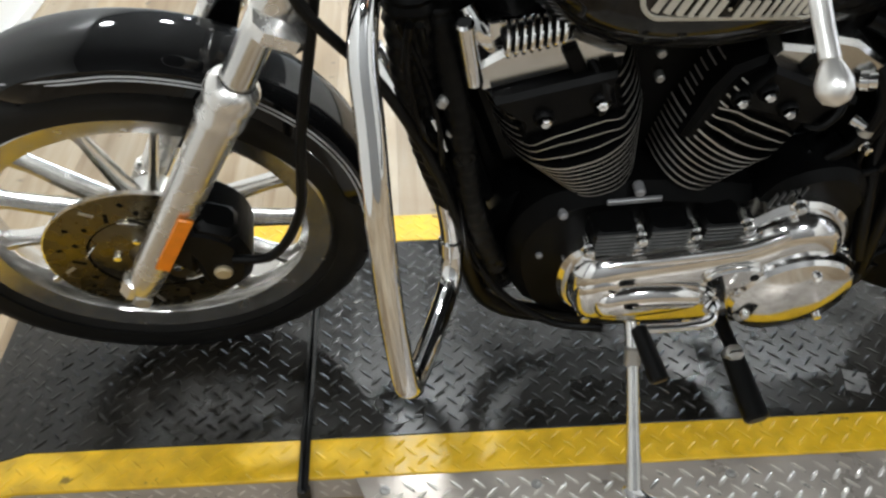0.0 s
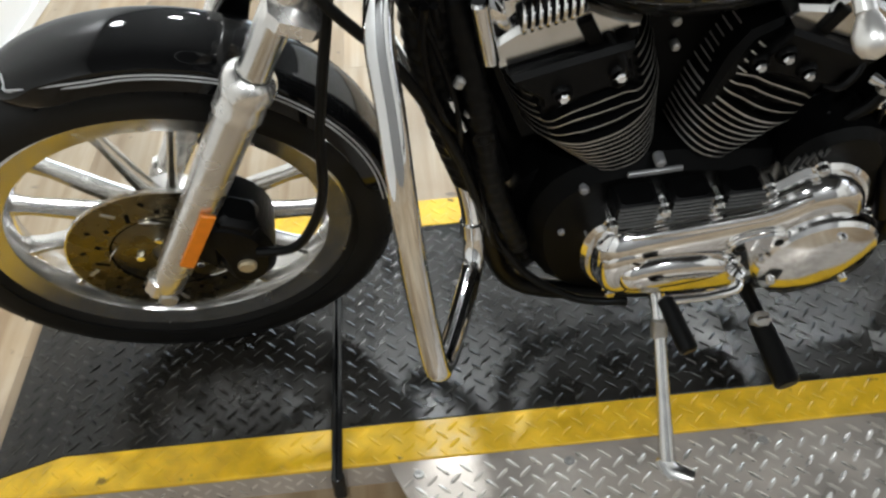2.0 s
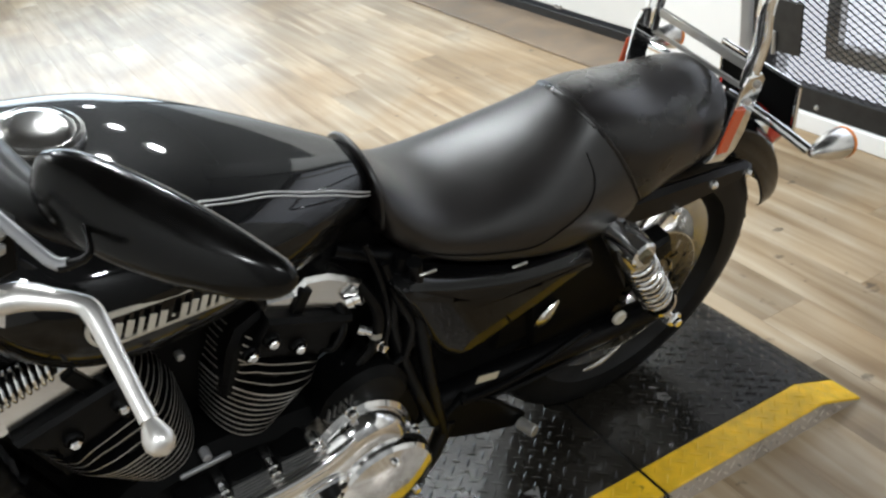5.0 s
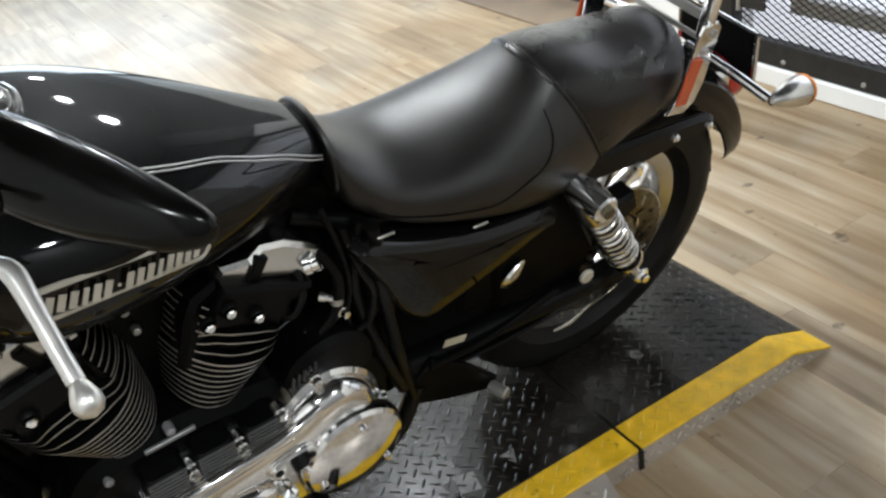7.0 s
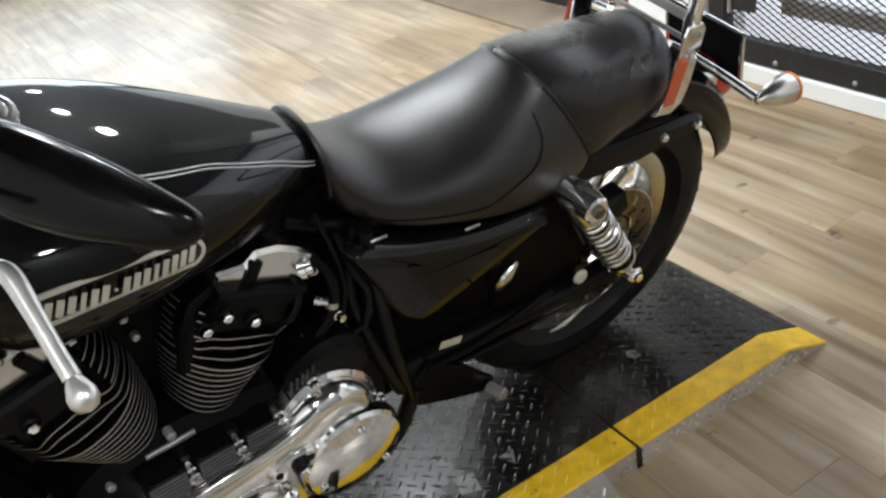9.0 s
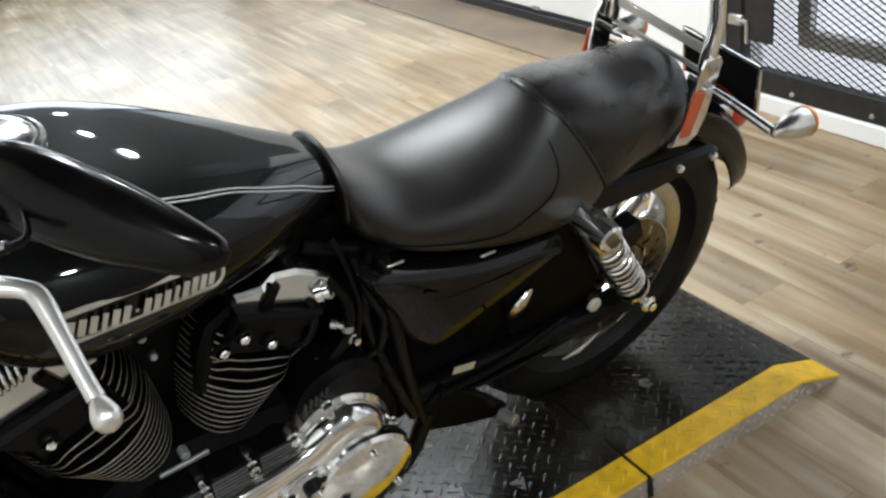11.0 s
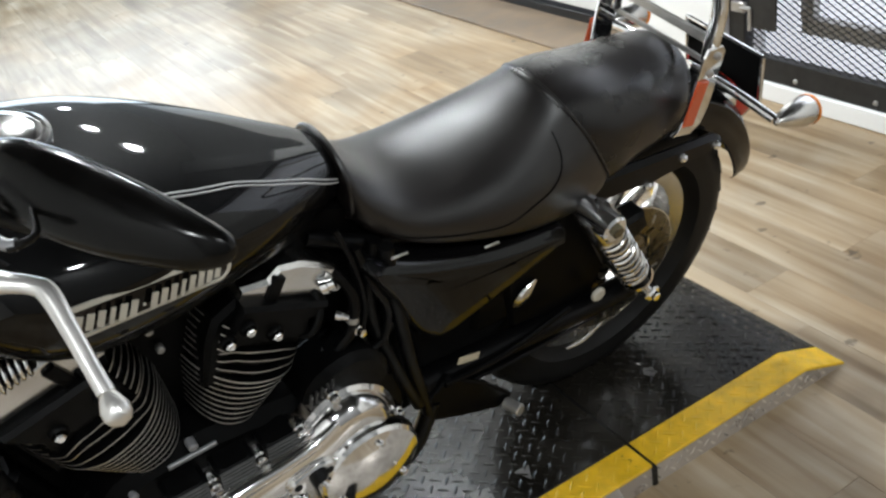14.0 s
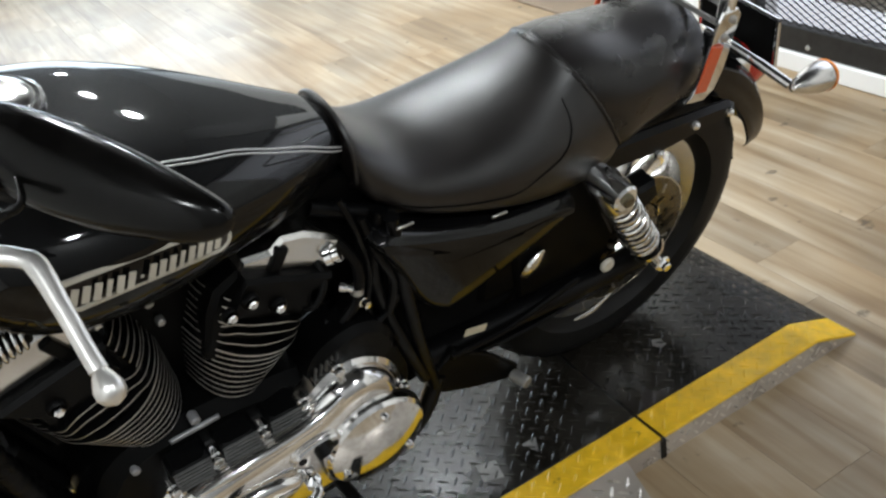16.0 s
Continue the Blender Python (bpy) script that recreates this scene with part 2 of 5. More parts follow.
class Geo:
    """Faces gathered for one mesh."""

    def __init__(self):
        self.v, self.f, self.m = [], [], []

    def add(self, vs, fs, slot=0):
        k = len(self.v)
        self.v += [tuple(q) for q in vs]
        self.f += [[i + k for i in f] for f in fs]
        self.m += [slot] * len(fs)
        return self

    def loft(self, rings, closed=True, cap=True, slot=0):
        n = len(rings[0])
        vs = [q for r in rings for q in r]
        fs = []
        for i in range(len(rings) - 1):
            for j in range(n if closed else n - 1):
                a, b = i * n + j, i * n + (j + 1) % n
                fs.append([a, b, b + n, a + n])
        if cap:
            fs += [list(range(n))[::-1], [(len(rings) - 1) * n + j for j in range(n)]]
        return self.add(vs, fs, slot)

    def box(self, c, s, turn=None, ch=0.003, slot=0):
        """A box with chamfered edges."""
        h = Vector(s) / 2
        ch = min(ch, min(h) * 0.6)
        t = turn or Matrix.Identity(3)
        rings = []
        for z, k in ((-h.z, ch), (-h.z + ch, 0), (h.z - ch, 0), (h.z, ch)):
            x, y, q = h.x - k, h.y - k, ch
            rings.append([Vector(c) + t @ Vector(w) for w in ((x - q, -y, z), (x, -y + q, z), (x, y - q, z), (x - q, y, z), (-x + q, y, z), (-x, y - q, z), (-x, -y + q, z), (-x + q, -y, z))])
        return self.loft(rings, slot=slot)

    def tube(self, pts, r, n=12, smooth=6, closed=False, cap=True, slot=0, flat=1.0):
        pts = rounded(pts, smooth, closed) if smooth else [Vector(q) for q in pts]
        k = len(pts)
        rs = r if isinstance(r, (list, tuple)) else [r] * 2
        side = None
        rings = []
        for i, q in enumerate(pts):
            d = (pts[(i + 1) % k] - pts[i - 1]) if closed else (pts[min(i + 1, k - 1)] - pts[max(i - 1, 0)])
            d.normalize()
            if side is None:
                side = d.cross(Vector((0, 0, 1)) if abs(d.z) < 0.9 else Vector((0, 1, 0)))
            side = (side - d * side.dot(d)).normalized()
            up = d.cross(side)
            u = i / max(k - 1, 1) * (len(rs) - 1)
            j = min(int(u), len(rs) - 2)
            rad = rs[j] + (rs[j + 1] - rs[j]) * (u - j)
            rings.append([q + rad * (math.cos(a) * side + flat * math.sin(a) * up) for a in (2 * math.pi * s / n for s in range(n))])
        if closed:
            rings.append(rings[0])
        return self.loft(rings, cap=cap and not closed, slot=slot)

    def rod(self, a, b, r, r2=None, n=16, ch=0.0, slot=0):
        a, b = Vector(a), Vector(b)
        d = (b - a).normalized()
        side = d.cross(Vector((0, 0, 1)) if abs(d.z) < 0.9 else Vector((0, 1, 0))).normalized()
        up = d.cross(side)
        r2 = r if r2 is None else r2
        rows = [(a, r - ch), (a + d * ch, r), (b - d * ch, r2), (b, r2 - ch)] if ch else [(a, r), (b, r2)]
        return self.loft([[q + rad * (math.cos(t) * side + math.sin(t) * up) for t in (2 * math.pi * s / n for s in range(n))] for q, rad in rows], slot=slot)

    def lathe(self, profile, origin, axis=(0, 1, 0), n=48, closed=False, slot=0, cap=False):
        """profile: rows of along the axis and radius."""
        d = Vector(axis).normalized()
        side = d.cross(Vector((0, 0, 1)) if abs(d.z) < 0.9 else Vector((0, 1, 0))).normalized()
        up = d.cross(side)
        o = Vector(origin)
        rings = [[o + d * h + r * (math.cos(t) * side + math.sin(t) * up) for t in (2 * math.pi * s / n for s in range(n))] for h, r in profile]
        if closed:
            rings.append(rings[0])
        return self.loft(rings, cap=cap, slot=slot)

    def prism(self, outline, near, far, ch=0.004, slot=0, steps=0, to=None):
        """An outline of (x, z) drawn out in y from near to far, chamfered; to: a function that lays a point into its place."""
        o = rounded([(x, 0, z) for x, z in outline], steps, True) if steps else [Vector((x, 0, z)) for x, z in outline]
        k = len(o)
        area = sum(o[i].x * o[(i + 1) % k].z - o[(i + 1) % k].x * o[i].z for i in range(k))
        if area < 0:
            o = o[::-1]
        inner = []
        for i in range(k):
            d = o[(i + 1) % k] - o[i - 1]
            if d.length < 1e-9:
                inner.append(o[i])
                continue
            d.normalize()
            inner.append(o[i] + Vector((-d.z, 0, d.x)) * ch)
        sgn = 1 if far > near else -1
        rings = []
        for y, ring in ((near, inner), (near + sgn * ch, o), (far - sgn * ch, o), (far, inner)):
            rings.append([Vector((q.x, y, q.z)) for q in ring])
        if to:
            rings = [[to(q) for q in r] for r in rings]
        return self.loft(rings, slot=slot)


def pillow(outline, near, depth, inset, rows=5, steps=4, floor_=None):
    """A smooth closed outline of (x, z) that rises from y = near towards the left by depth, with rounded shoulders."""
    o = rounded([(x, 0, z) for x, z in outline], steps, True)
    k = len(o)
    if sum(o[i].x * o[(i + 1) % k].z - o[(i + 1) % k].x * o[i].z for i in range(k)) < 0:
        o = o[::-1]
    inward = []
    for i in range(k):
        d = (o[(i + 2) % k] - o[i - 2]).normalized()
        inward.append(Vector((-d.z, 0, d.x)))
    rings = [[q + Vector((0, near + (floor_ or 0.02), 0)) for q in o]]
    for r in range(rows + 1):
        a = math.pi / 2 * r / rows
        rings.append([q + w * inset * (1 - math.cos(a)) + Vector((0, near - depth * math.sin(a), 0)) for q, w in zip(o, inward)])
    mid = sum(rings[-1], Vector()) / k
    rings.append([mid + (q - mid) * 0.5 + Vector((0, -depth * 0.06, 0)) for q in rings[-1]])
    return Geo().loft(rings)


def mesh_of(name, g, mats, sharp=35):
    me = bpy.data.meshes.new(name)
    me.from_pydata(g.v, [], g.f)
    mats = mats if isinstance(mats, (list, tuple)) else [mats]
    for m in mats:
        me.materials.append(m)
    if len(mats) > 1:
        me.polygons.foreach_set("material_index", g.m)
    bm = bmesh.new()
    bm.from_mesh(me)
    bmesh.ops.recalc_face_normals(bm, faces=bm.faces)
    bm.to_mesh(me)
    bm.free()
    me.polygons.foreach_set("use_smooth", [True] * len(me.polygons))
    me.set_sharp_from_angle(angle=radians(sharp))
    return me


def part(name, g, material, parent=None, label="", sharp=35):
    ob = new(name, mesh_of(name, g, material, sharp))
    ob.parent = parent
    return tagged(ob, label)


def thing(name, label, category, group="", kind="", at=(0, 0, 0), g=None, material=None, sharp=35):
    ob = new(name, mesh_of(name, g, material, sharp) if g else None)
    ob.location = at
    return tagged(ob, label, category, group, kind)


def setting(name, g, material, label, category, sharp=35):
    return tagged(new(name, mesh_of(name, g, material, sharp)), label, category, kind="structure")


# ---- the room ----
WEST_TURN = radians(-3.1)
west = Matrix.Rotation(WEST_TURN, 3, "Z")
g = Geo().box((-0.765, 2.0, 1.37), (0.16, 10.6, 2.86), west, 0.004)
setting("wall_west", g, WHITE, "smooth white painted wall beside the lift platform", "wall")
g = Geo().box((-0.679, 2.0, FLOOR + 0.022), (0.012, 10.4, 0.044), west, 0.004)
setting("baseboard_west", g, WHITE, "low white skirting along the white wall", "baseboard")
g = Geo().box((1.3, 7.0, 1.37), (5.0, 0.15, 2.86))
setting("wall_north", g, PLAIN_WALL, "plain dark grey wall closing the far end", "wall")
g = Geo().box((1.3, -3.2, 1.37), (5.0, 0.15, 2.86))
setting("wall_south", g, PALE_WALL, "plain pale grey wall behind the camera", "wall")
g = Geo().box((1.3, 1.9, 2.85), (5.4, 10.6, 0.1))
setting("ceiling", g, CEILING, "plain black ceiling with round lamps", "ceiling")
g = Geo().box((3.24, 5.72, 0.97), (0.12, 2.4, 2.06)).box((3.10, 1.235, 0.97), (0.40, 0.49, 2.06)).box((3.02, -1.9, 0.97), (0.12, 2.4, 2.06))
setting("wall_east", g, WHITE, "white wall with a door and a gated opening", "wall")
g = Geo().box((3.24, 4.20, 2.402), (0.12, 5.44, 0.80)).box((3.10, 1.235, 2.402), (0.40, 0.49, 0.80)).box((3.02, -1.055, 2.402), (0.12, 4.09, 0.80))
setting("wall_east_upper", g, PLAIN_WALL, "dark grey wall above the door and the gate", "wall")

# floor boards
floor_base = setting("floor", Geo().box((1.3, 1.9, FLOOR - 0.045), (5.4, 10.6, 0.06)), CONCRETE, "pale oak laminate plank floor", "floor")


def plank(length, width=0.148):
    return Geo().box((0, 0, 0), (width, length, 0.012), ch=0.0003)


# door, gate and threshold on the east side
door = tagged(new("door_1"), "closed off-white panel door with a dark gap under it", "door", kind="structure")
part("door_leaf", Geo().box((3.155, 3.0, 1.0), (0.05, 3.0, 1.96), ch=0.006), DOOR_WHITE, door)
part("door_seal", Geo().box((3.15, 3.0, -0.022), (0.06, 3.0, 0.05), ch=0.004), GATE, door, "black rubber seal under the door")
part("latch_plate", Geo().box((3.124, 2.37, 0.03), (0.012, 0.05, 0.022)), CAST, door, "small grey metal latch plate")
part("edge_strip", Geo().box((3.126, 1.512, 0.30), (0.010, 0.026, 0.44), ch=0.002), CAST, door, "grey metal edge strip")
setting("threshold", Geo().box((2.985, 3.25, FLOOR + 0.002), (0.30, 4.4, 0.02), ch=0.004), CONCRETE, "worn brown boards along the foot of the door", "threshold")
setting("baseboard", Geo().box((2.961, -0.97, -0.020), (0.05, 3.9, 0.064), ch=0.004), WHITE, "white board under the mesh gate", "baseboard")

GX = 2.962
gate = thing("mesh_gate", "dark steel gate filled with expanded metal mesh", "gate")
part("gate_post", Geo().box((GX, 0.934, 1.06), (0.05, 0.074, 2.1), ch=0.004), GATE, gate)
part("bottom_rail", Geo().box((GX + 0.006, -0.65, 0.0545), (0.04, 3.09, 0.083), ch=0.003), GATE, gate)
part("top_rail", Geo().box((GX + 0.006, -0.65, 2.05), (0.04, 3.09, 0.08), ch=0.003), GATE, gate)
part("lock_plate", Geo().box((GX - 0.032, 0.813, 0.288), (0.008, 0.118, 0.176), ch=0.002), GATE, gate)
bolt_rod = Geo().box((GX - 0.032, 0.915, 0.262), (0.018, 0.06, 0.035)).tube([(GX - 0.040, 0.90, 0.262), (GX - 0.040, 0.865, 0.264), (GX - 0.040, 0.86, 0.25), (GX - 0.040, 0.86, 0.19)], 0.007, 8, 3)
part("slide_bolt", bolt_rod, CAST, gate, "grey metal slide bolt")
for gy in (0.685, 0.382, 0.079, -0.224):
    part("rivet", Geo().lathe([(-0.008, 0.001), (-0.007, 0.006), (0, 0.009)], (GX - 0.014, gy, 0.037), (1, 0, 0), 10), CAST, gate)
mesh_g = Geo()
DX, DZ = 0.041, 0.0107
for j in range(0, 110):
    for i in range(-1, 70):
        y, z = 0.895 - i * DX, 0.096 + j * DZ
        if z > 1.10 or y < -1.4:
            continue
        off = DX / 2 if j % 2 else 0
        for s in (-1, 1):
            a, b = Vector((GX, y + off, z)), Vector((GX, y + off + s * DX / 2, z + DZ))
            d = (b - a).normalized()
            w = Vector((0, -d.z, d.y)) * 0.0013
            o = Vector((0.003, 0, 0))
            mesh_g.add([a + w - o, b + w - o, b - w - o, a - w - o, a + w + o, b + w + o, b - w + o, a - w + o], [[0, 1, 2, 3], [0, 1, 5, 4], [3, 2, 6, 7]])
tagged(part("mesh_panel", mesh_g, GATE, gate, "expanded metal diamond mesh"), kind="stuff")

win = tagged(new("window_1"), "bright pane in a grey metal frame behind the mesh gate", "window", kind="structure")
part("pane", Geo().box((3.13, -0.02, 1.0), (0.02, 1.98, 2.1)), DAYLIGHT, win)
part("window_frame", Geo().box((3.09, 0.752, 1.10), (0.04, 0.052, 1.80)), CAST, win)
part("window_sill", Geo().box((3.09, -0.13, 0.18), (0.045, 1.80, 0.055)), CAST, win, "grey dusty metal sill")


# a loop of cable that lies by the white wall
loop = [(-0.40, 2.66, 0.010), (-0.47, 2.57, 0.006), (-0.56, 2.50, 0.006), (-0.60, 2.47, 0.012), (-0.58, 2.52, 0.018), (-0.51, 2.62, 0.012), (-0.46, 2.74, 0.008), (-0.45, 2.95, 0.006), (-0.50, 3.3, 0.006)]
thing("floor_cable", "black cable lying in a loop on the floor", "cable", g=Geo().tube([(x, y, FLOOR + z) for x, y, z in loop], 0.006, 8, 6), material=SOFT_RUBBER)

# ceiling lamps; the added fill lamps get the same housing
for lx, ly, lw in LAMPS:
    fixture = thing("ceiling_or_fill_lamp", "round white ceiling lamp, some of them added as fill", "lamp", "ceiling lamps")
    part("housing", Geo().lathe([(0.05, 0.10), (0.05, 0.15), (-0.012, 0.15), (-0.012, 0.13), (0.03, 0.125)], (lx, ly, LAMP_HEIGHT), (0, 0, 1), 28), WHITE, fixture)

# ---- the lift platform ----
HALF_IN, HALF_OUT, FAR_IN, FAR_OUT = -0.213, -0.288, 0.277, 0.362
X_FOOT, X_BEND, X_SEAM, X_SEAM2, X_BEND2, X_FOOT2 = -0.358, -0.226, 0.207, 1.426, 1.844, 1.962
LOW = FLOOR + 0.006


def deck_height(x):
    if x < X_BEND:
        return LOW + (x - X_FOOT) / (X_BEND - X_FOOT) * (0 - LOW)
    if x > X_BEND2:
        return LOW + (X_FOOT2 - x) / (X_FOOT2 - X_BEND2) * (0 - LOW)
    return 0.0


def strip(xs, y0, y1, lift=0.0, thick=0.006):
    """A plate over the deck's profile between two lines in y."""
    g = Geo()
    ch = 0.0015
    rings = [[(x, y0 + ch, deck_height(x) + lift), (x, y0, deck_height(x) + lift - ch), (x, y0, deck_height(x) + lift - thick), (x, y1, deck_height(x) + lift - thick), (x, y1, deck_height(x) + lift - ch), (x, y1 - ch, deck_height(x) + lift)] for x in xs]
    return g.loft(rings)


def skirt(xs, y, depth=0.006):
    g = Geo()
    rings = [[(x, y, deck_height(x) - 0.0065), (x, y + depth, deck_height(x) - 0.0065), (x, y + depth, FLOOR), (x, y, FLOOR)] for x in xs]
    return g.loft(rings)


platform = thing("lift_platform", "black tread plate lift platform with worn yellow edge stripes", "platform")
GAP = 0.004
SECTIONS = [[X_FOOT, X_BEND, X_SEAM - GAP], [X_SEAM + GAP, X_SEAM2 - GAP], [X_SEAM2 + GAP, X_BEND2, X_FOOT2]]
for xs in SECTIONS:
    part("deck_plate", strip(xs, HALF_IN, FAR_IN), DECK, platform)
    part("edge_stripe", strip(xs, HALF_OUT, HALF_IN - 0.0005), YELLOW, platform, "worn yellow safety stripe")
    part("edge_stripe", strip(xs, FAR_IN + 0.0005, FAR_OUT), YELLOW, platform, "worn yellow safety stripe")
    part("side_skirt", skirt(xs, HALF_OUT), BARE, platform, "bare steel tread plate side")
    part("side_skirt", skirt(xs, FAR_OUT - 0.006), BARE, platform, "bare steel tread plate side")
part("hinge_bar", Geo().box((X_SEAM, 0.0, 0.002), (0.016, 0.64, 0.02), ch=0.005).box((X_SEAM - 0.0, HALF_OUT - 0.016, -0.024), (0.02, 0.016, 0.054), ch=0.004), DARK, platform, "shiny black hinge bar across the deck")
part("joint", Geo().box((X_SEAM2, 0.035, -0.004), (0.008, 0.652, 0.005), ch=0.001).box((X_SEAM2, HALF_OUT - 0.002, -0.028), (0.012, 0.006, 0.046), ch=0.001), DARK, platform, "narrow dark joint across the deck")


def tread(g, x, y, z, turn, size=1.0, normal=None, along=None):
    """One raised lozenge of tread plate."""
    n = Vector(normal or (0, 0, 1))
    u = Vector(along or (1, 0, 0))
    w = n.cross(u)
    c, s = math.cos(turn), math.sin(turn)
    d, e = u * c + w * s, w * c - u * s
    L, W, H = 0.0150 * size, 0.0036 * size, 0.0013
    o = Vector((x, y, z))
    base = [o + d * a + e * b for a, b in ((L, 0), (0.45 * L, W), (-0.45 * L, W), (-L, 0), (-0.45 * L, -W), (0.45 * L, -W))]
    top = [o + d * a + n * H for a in (0.55 * L, -0.55 * L)]
    g.add(base + top, [[0, 1, 6], [1, 2, 7, 6], [2, 3, 7], [3, 4, 7], [4, 5, 6, 7], [5, 0, 6]])


# rows of lozenges in herringbone: each one's tip points at its neighbour's flank
COLUMN, ROW, FIRST_X, FIRST_Y = 0.0177, 0.0334, 0.372, -0.147


def treads(x0, x1, y0, y1, height):
    g = Geo()
    for i in range(math.ceil((x0 - FIRST_X) / COLUMN), math.floor((x1 - FIRST_X) / COLUMN) + 1):
        for j in range(-20, 20):
            x, y = FIRST_X + i * COLUMN, FIRST_Y + (j + 0.5 * (i % 2)) * ROW
            if abs(x - X_SEAM) < 0.018 or abs(x - X_SEAM2) < 0.012:
                continue
            room = min(x - x0, x1 - x, y - y0, y1 - y)
            if room < 0.005:
                continue
            slope = (height(x + 0.002) - height(x - 0.002)) / 0.004
            along = Vector((1, 0, slope)).normalized()
            tread(g, x, y, height(x) - 0.0001, radians(45 if i % 2 else -45), min(1.0, room / 0.0108), (-along.z, 0, along.x), along)
    return g


for xs in SECTIONS:
    a, b = xs[0] + 0.004, xs[-1]
    tagged(part("tread", treads(a, b, HALF_IN, FAR_IN, deck_height), DECK, platform), kind="stuff")
    tagged(part("stripe_tread", treads(a, b, HALF_OUT, HALF_IN, deck_height), YELLOW, platform), kind="stuff")
    tagged(part("stripe_tread", treads(a, b, FAR_IN, FAR_OUT, deck_height), YELLOW, platform), kind="stuff")
side = Geo()
for i in range(-6, 134):
    for j in range(2):
        x, z = X_BEND + i * COLUMN, -0.016 - (j + 0.5 * (i % 2)) * 0.024
        if 0.27 < x < 1.40 or z > deck_height(x) - 0.014 or x > X_FOOT2 - 0.02 or z < FLOOR + 0.008:
            continue
        if abs(x - X_SEAM) > 0.025:
            tread(side, x, HALF_OUT + 0.0001, z, radians(45 if i % 2 else -45), 0.72, (0, -1, 0), (1, 0, 0))
tagged(part("side_tread", side, PALE_TREAD, platform), kind="stuff")

# a few pale angular patches on the deck
for px, py, pr, k in ((0.838, -0.075, 0.056, 5), (1.128, -0.148, 0.034, 4), (1.228, -0.144, 0.024, 3), (1.606, -0.079, 0.018, 5)):
    ring = [(px + pr * math.cos(2 * math.pi * i / k + 0.5) * 0.8, py + pr * math.sin(2 * math.pi * i / k + 0.5), 0.0004) for i in range(k)]
    part("pale_patch", Geo().add(ring + [(x, y, -0.001) for x, y, z in ring], [list(range(k))] + [[i, (i + 1) % k, (i + 1) % k + k, i + k] for i in range(k)]), PALE_PATCH, platform, "pale patch on the deck")

# the bare side plate on which the side stand rests
apron = thing("side_extension_plate", "bare steel tread plate apron beside the lift platform", "steel plate")
AP = [(0.285, -0.289), (1.338, -0.289), (1.330, -0.32), (1.25, -0.62), (0.42, -0.62)]
g = Geo()
for z in (-0.003, -0.009):
    g.add([(x, y, z) for x, y in AP], [list(range(5))])
g.f.extend([[i, (i + 1) % 5, (i + 1) % 5 + 5, i + 5] for i in range(5)])
g.m.extend([0] * 5)
part("plate", g, BARE, apron)
g = Geo()
for i in range(60):
    for j in range(11):
        x, y = 0.296 + i * COLUMN, -0.312 - (j + 0.5 * (i % 2)) * ROW
        if (x - 0.285) > (-(y + 0.292)) * 0.42 + 0.012 and x < 1.318 - max(0, -(y + 0.32)) * 0.27 and y > -0.61:
            tread(g, x, y, -0.0031, radians(45 if i % 2 else -45))
tagged(part("plate_tread", g, PALE_TREAD, apron), kind="stuff")
for sx, sy in ((0.33, -0.315), (0.56, -0.318), (0.86, -0.318), (1.12, -0.318)):
    part("screw", Geo().lathe([(0.0, 0.0005), (0.0018, 0.004), (0.0016, 0.0075), (-0.001, 0.0085)], (sx, sy, -0.002), (0, 0, 1), 12), CAST, apron)
part("support", Geo().box((0.87, -0.45, -0.03), (0.7, 0.22, 0.04), ch=0.003), DARK, apron)

# ---- the motorcycle; built upright round its own middle plane, leaning on its side stand ----
LEANED, YAWED = 16.0, 3.2
bike = thing("motorcycle", "black cruiser motorcycle with chrome trim leaning on its side stand", "motorcycle")
bike.matrix_world = Matrix.Translation((0, 0.005, 0)) @ Matrix.Rotation(radians(YAWED), 4, "Z") @ Matrix.Rotation(radians(LEANED), 4, "X")
# the front wheel stands a little off the middle plane
WHEEL_SET = Matrix.Translation((-0.004, 0.043, 0)) @ Matrix.Rotation(radians(1.1), 4, "X")
AXLE, AXLE2 = Vector((0.005, 0, 0.331)), Vector((1.535, 0, 0.323))


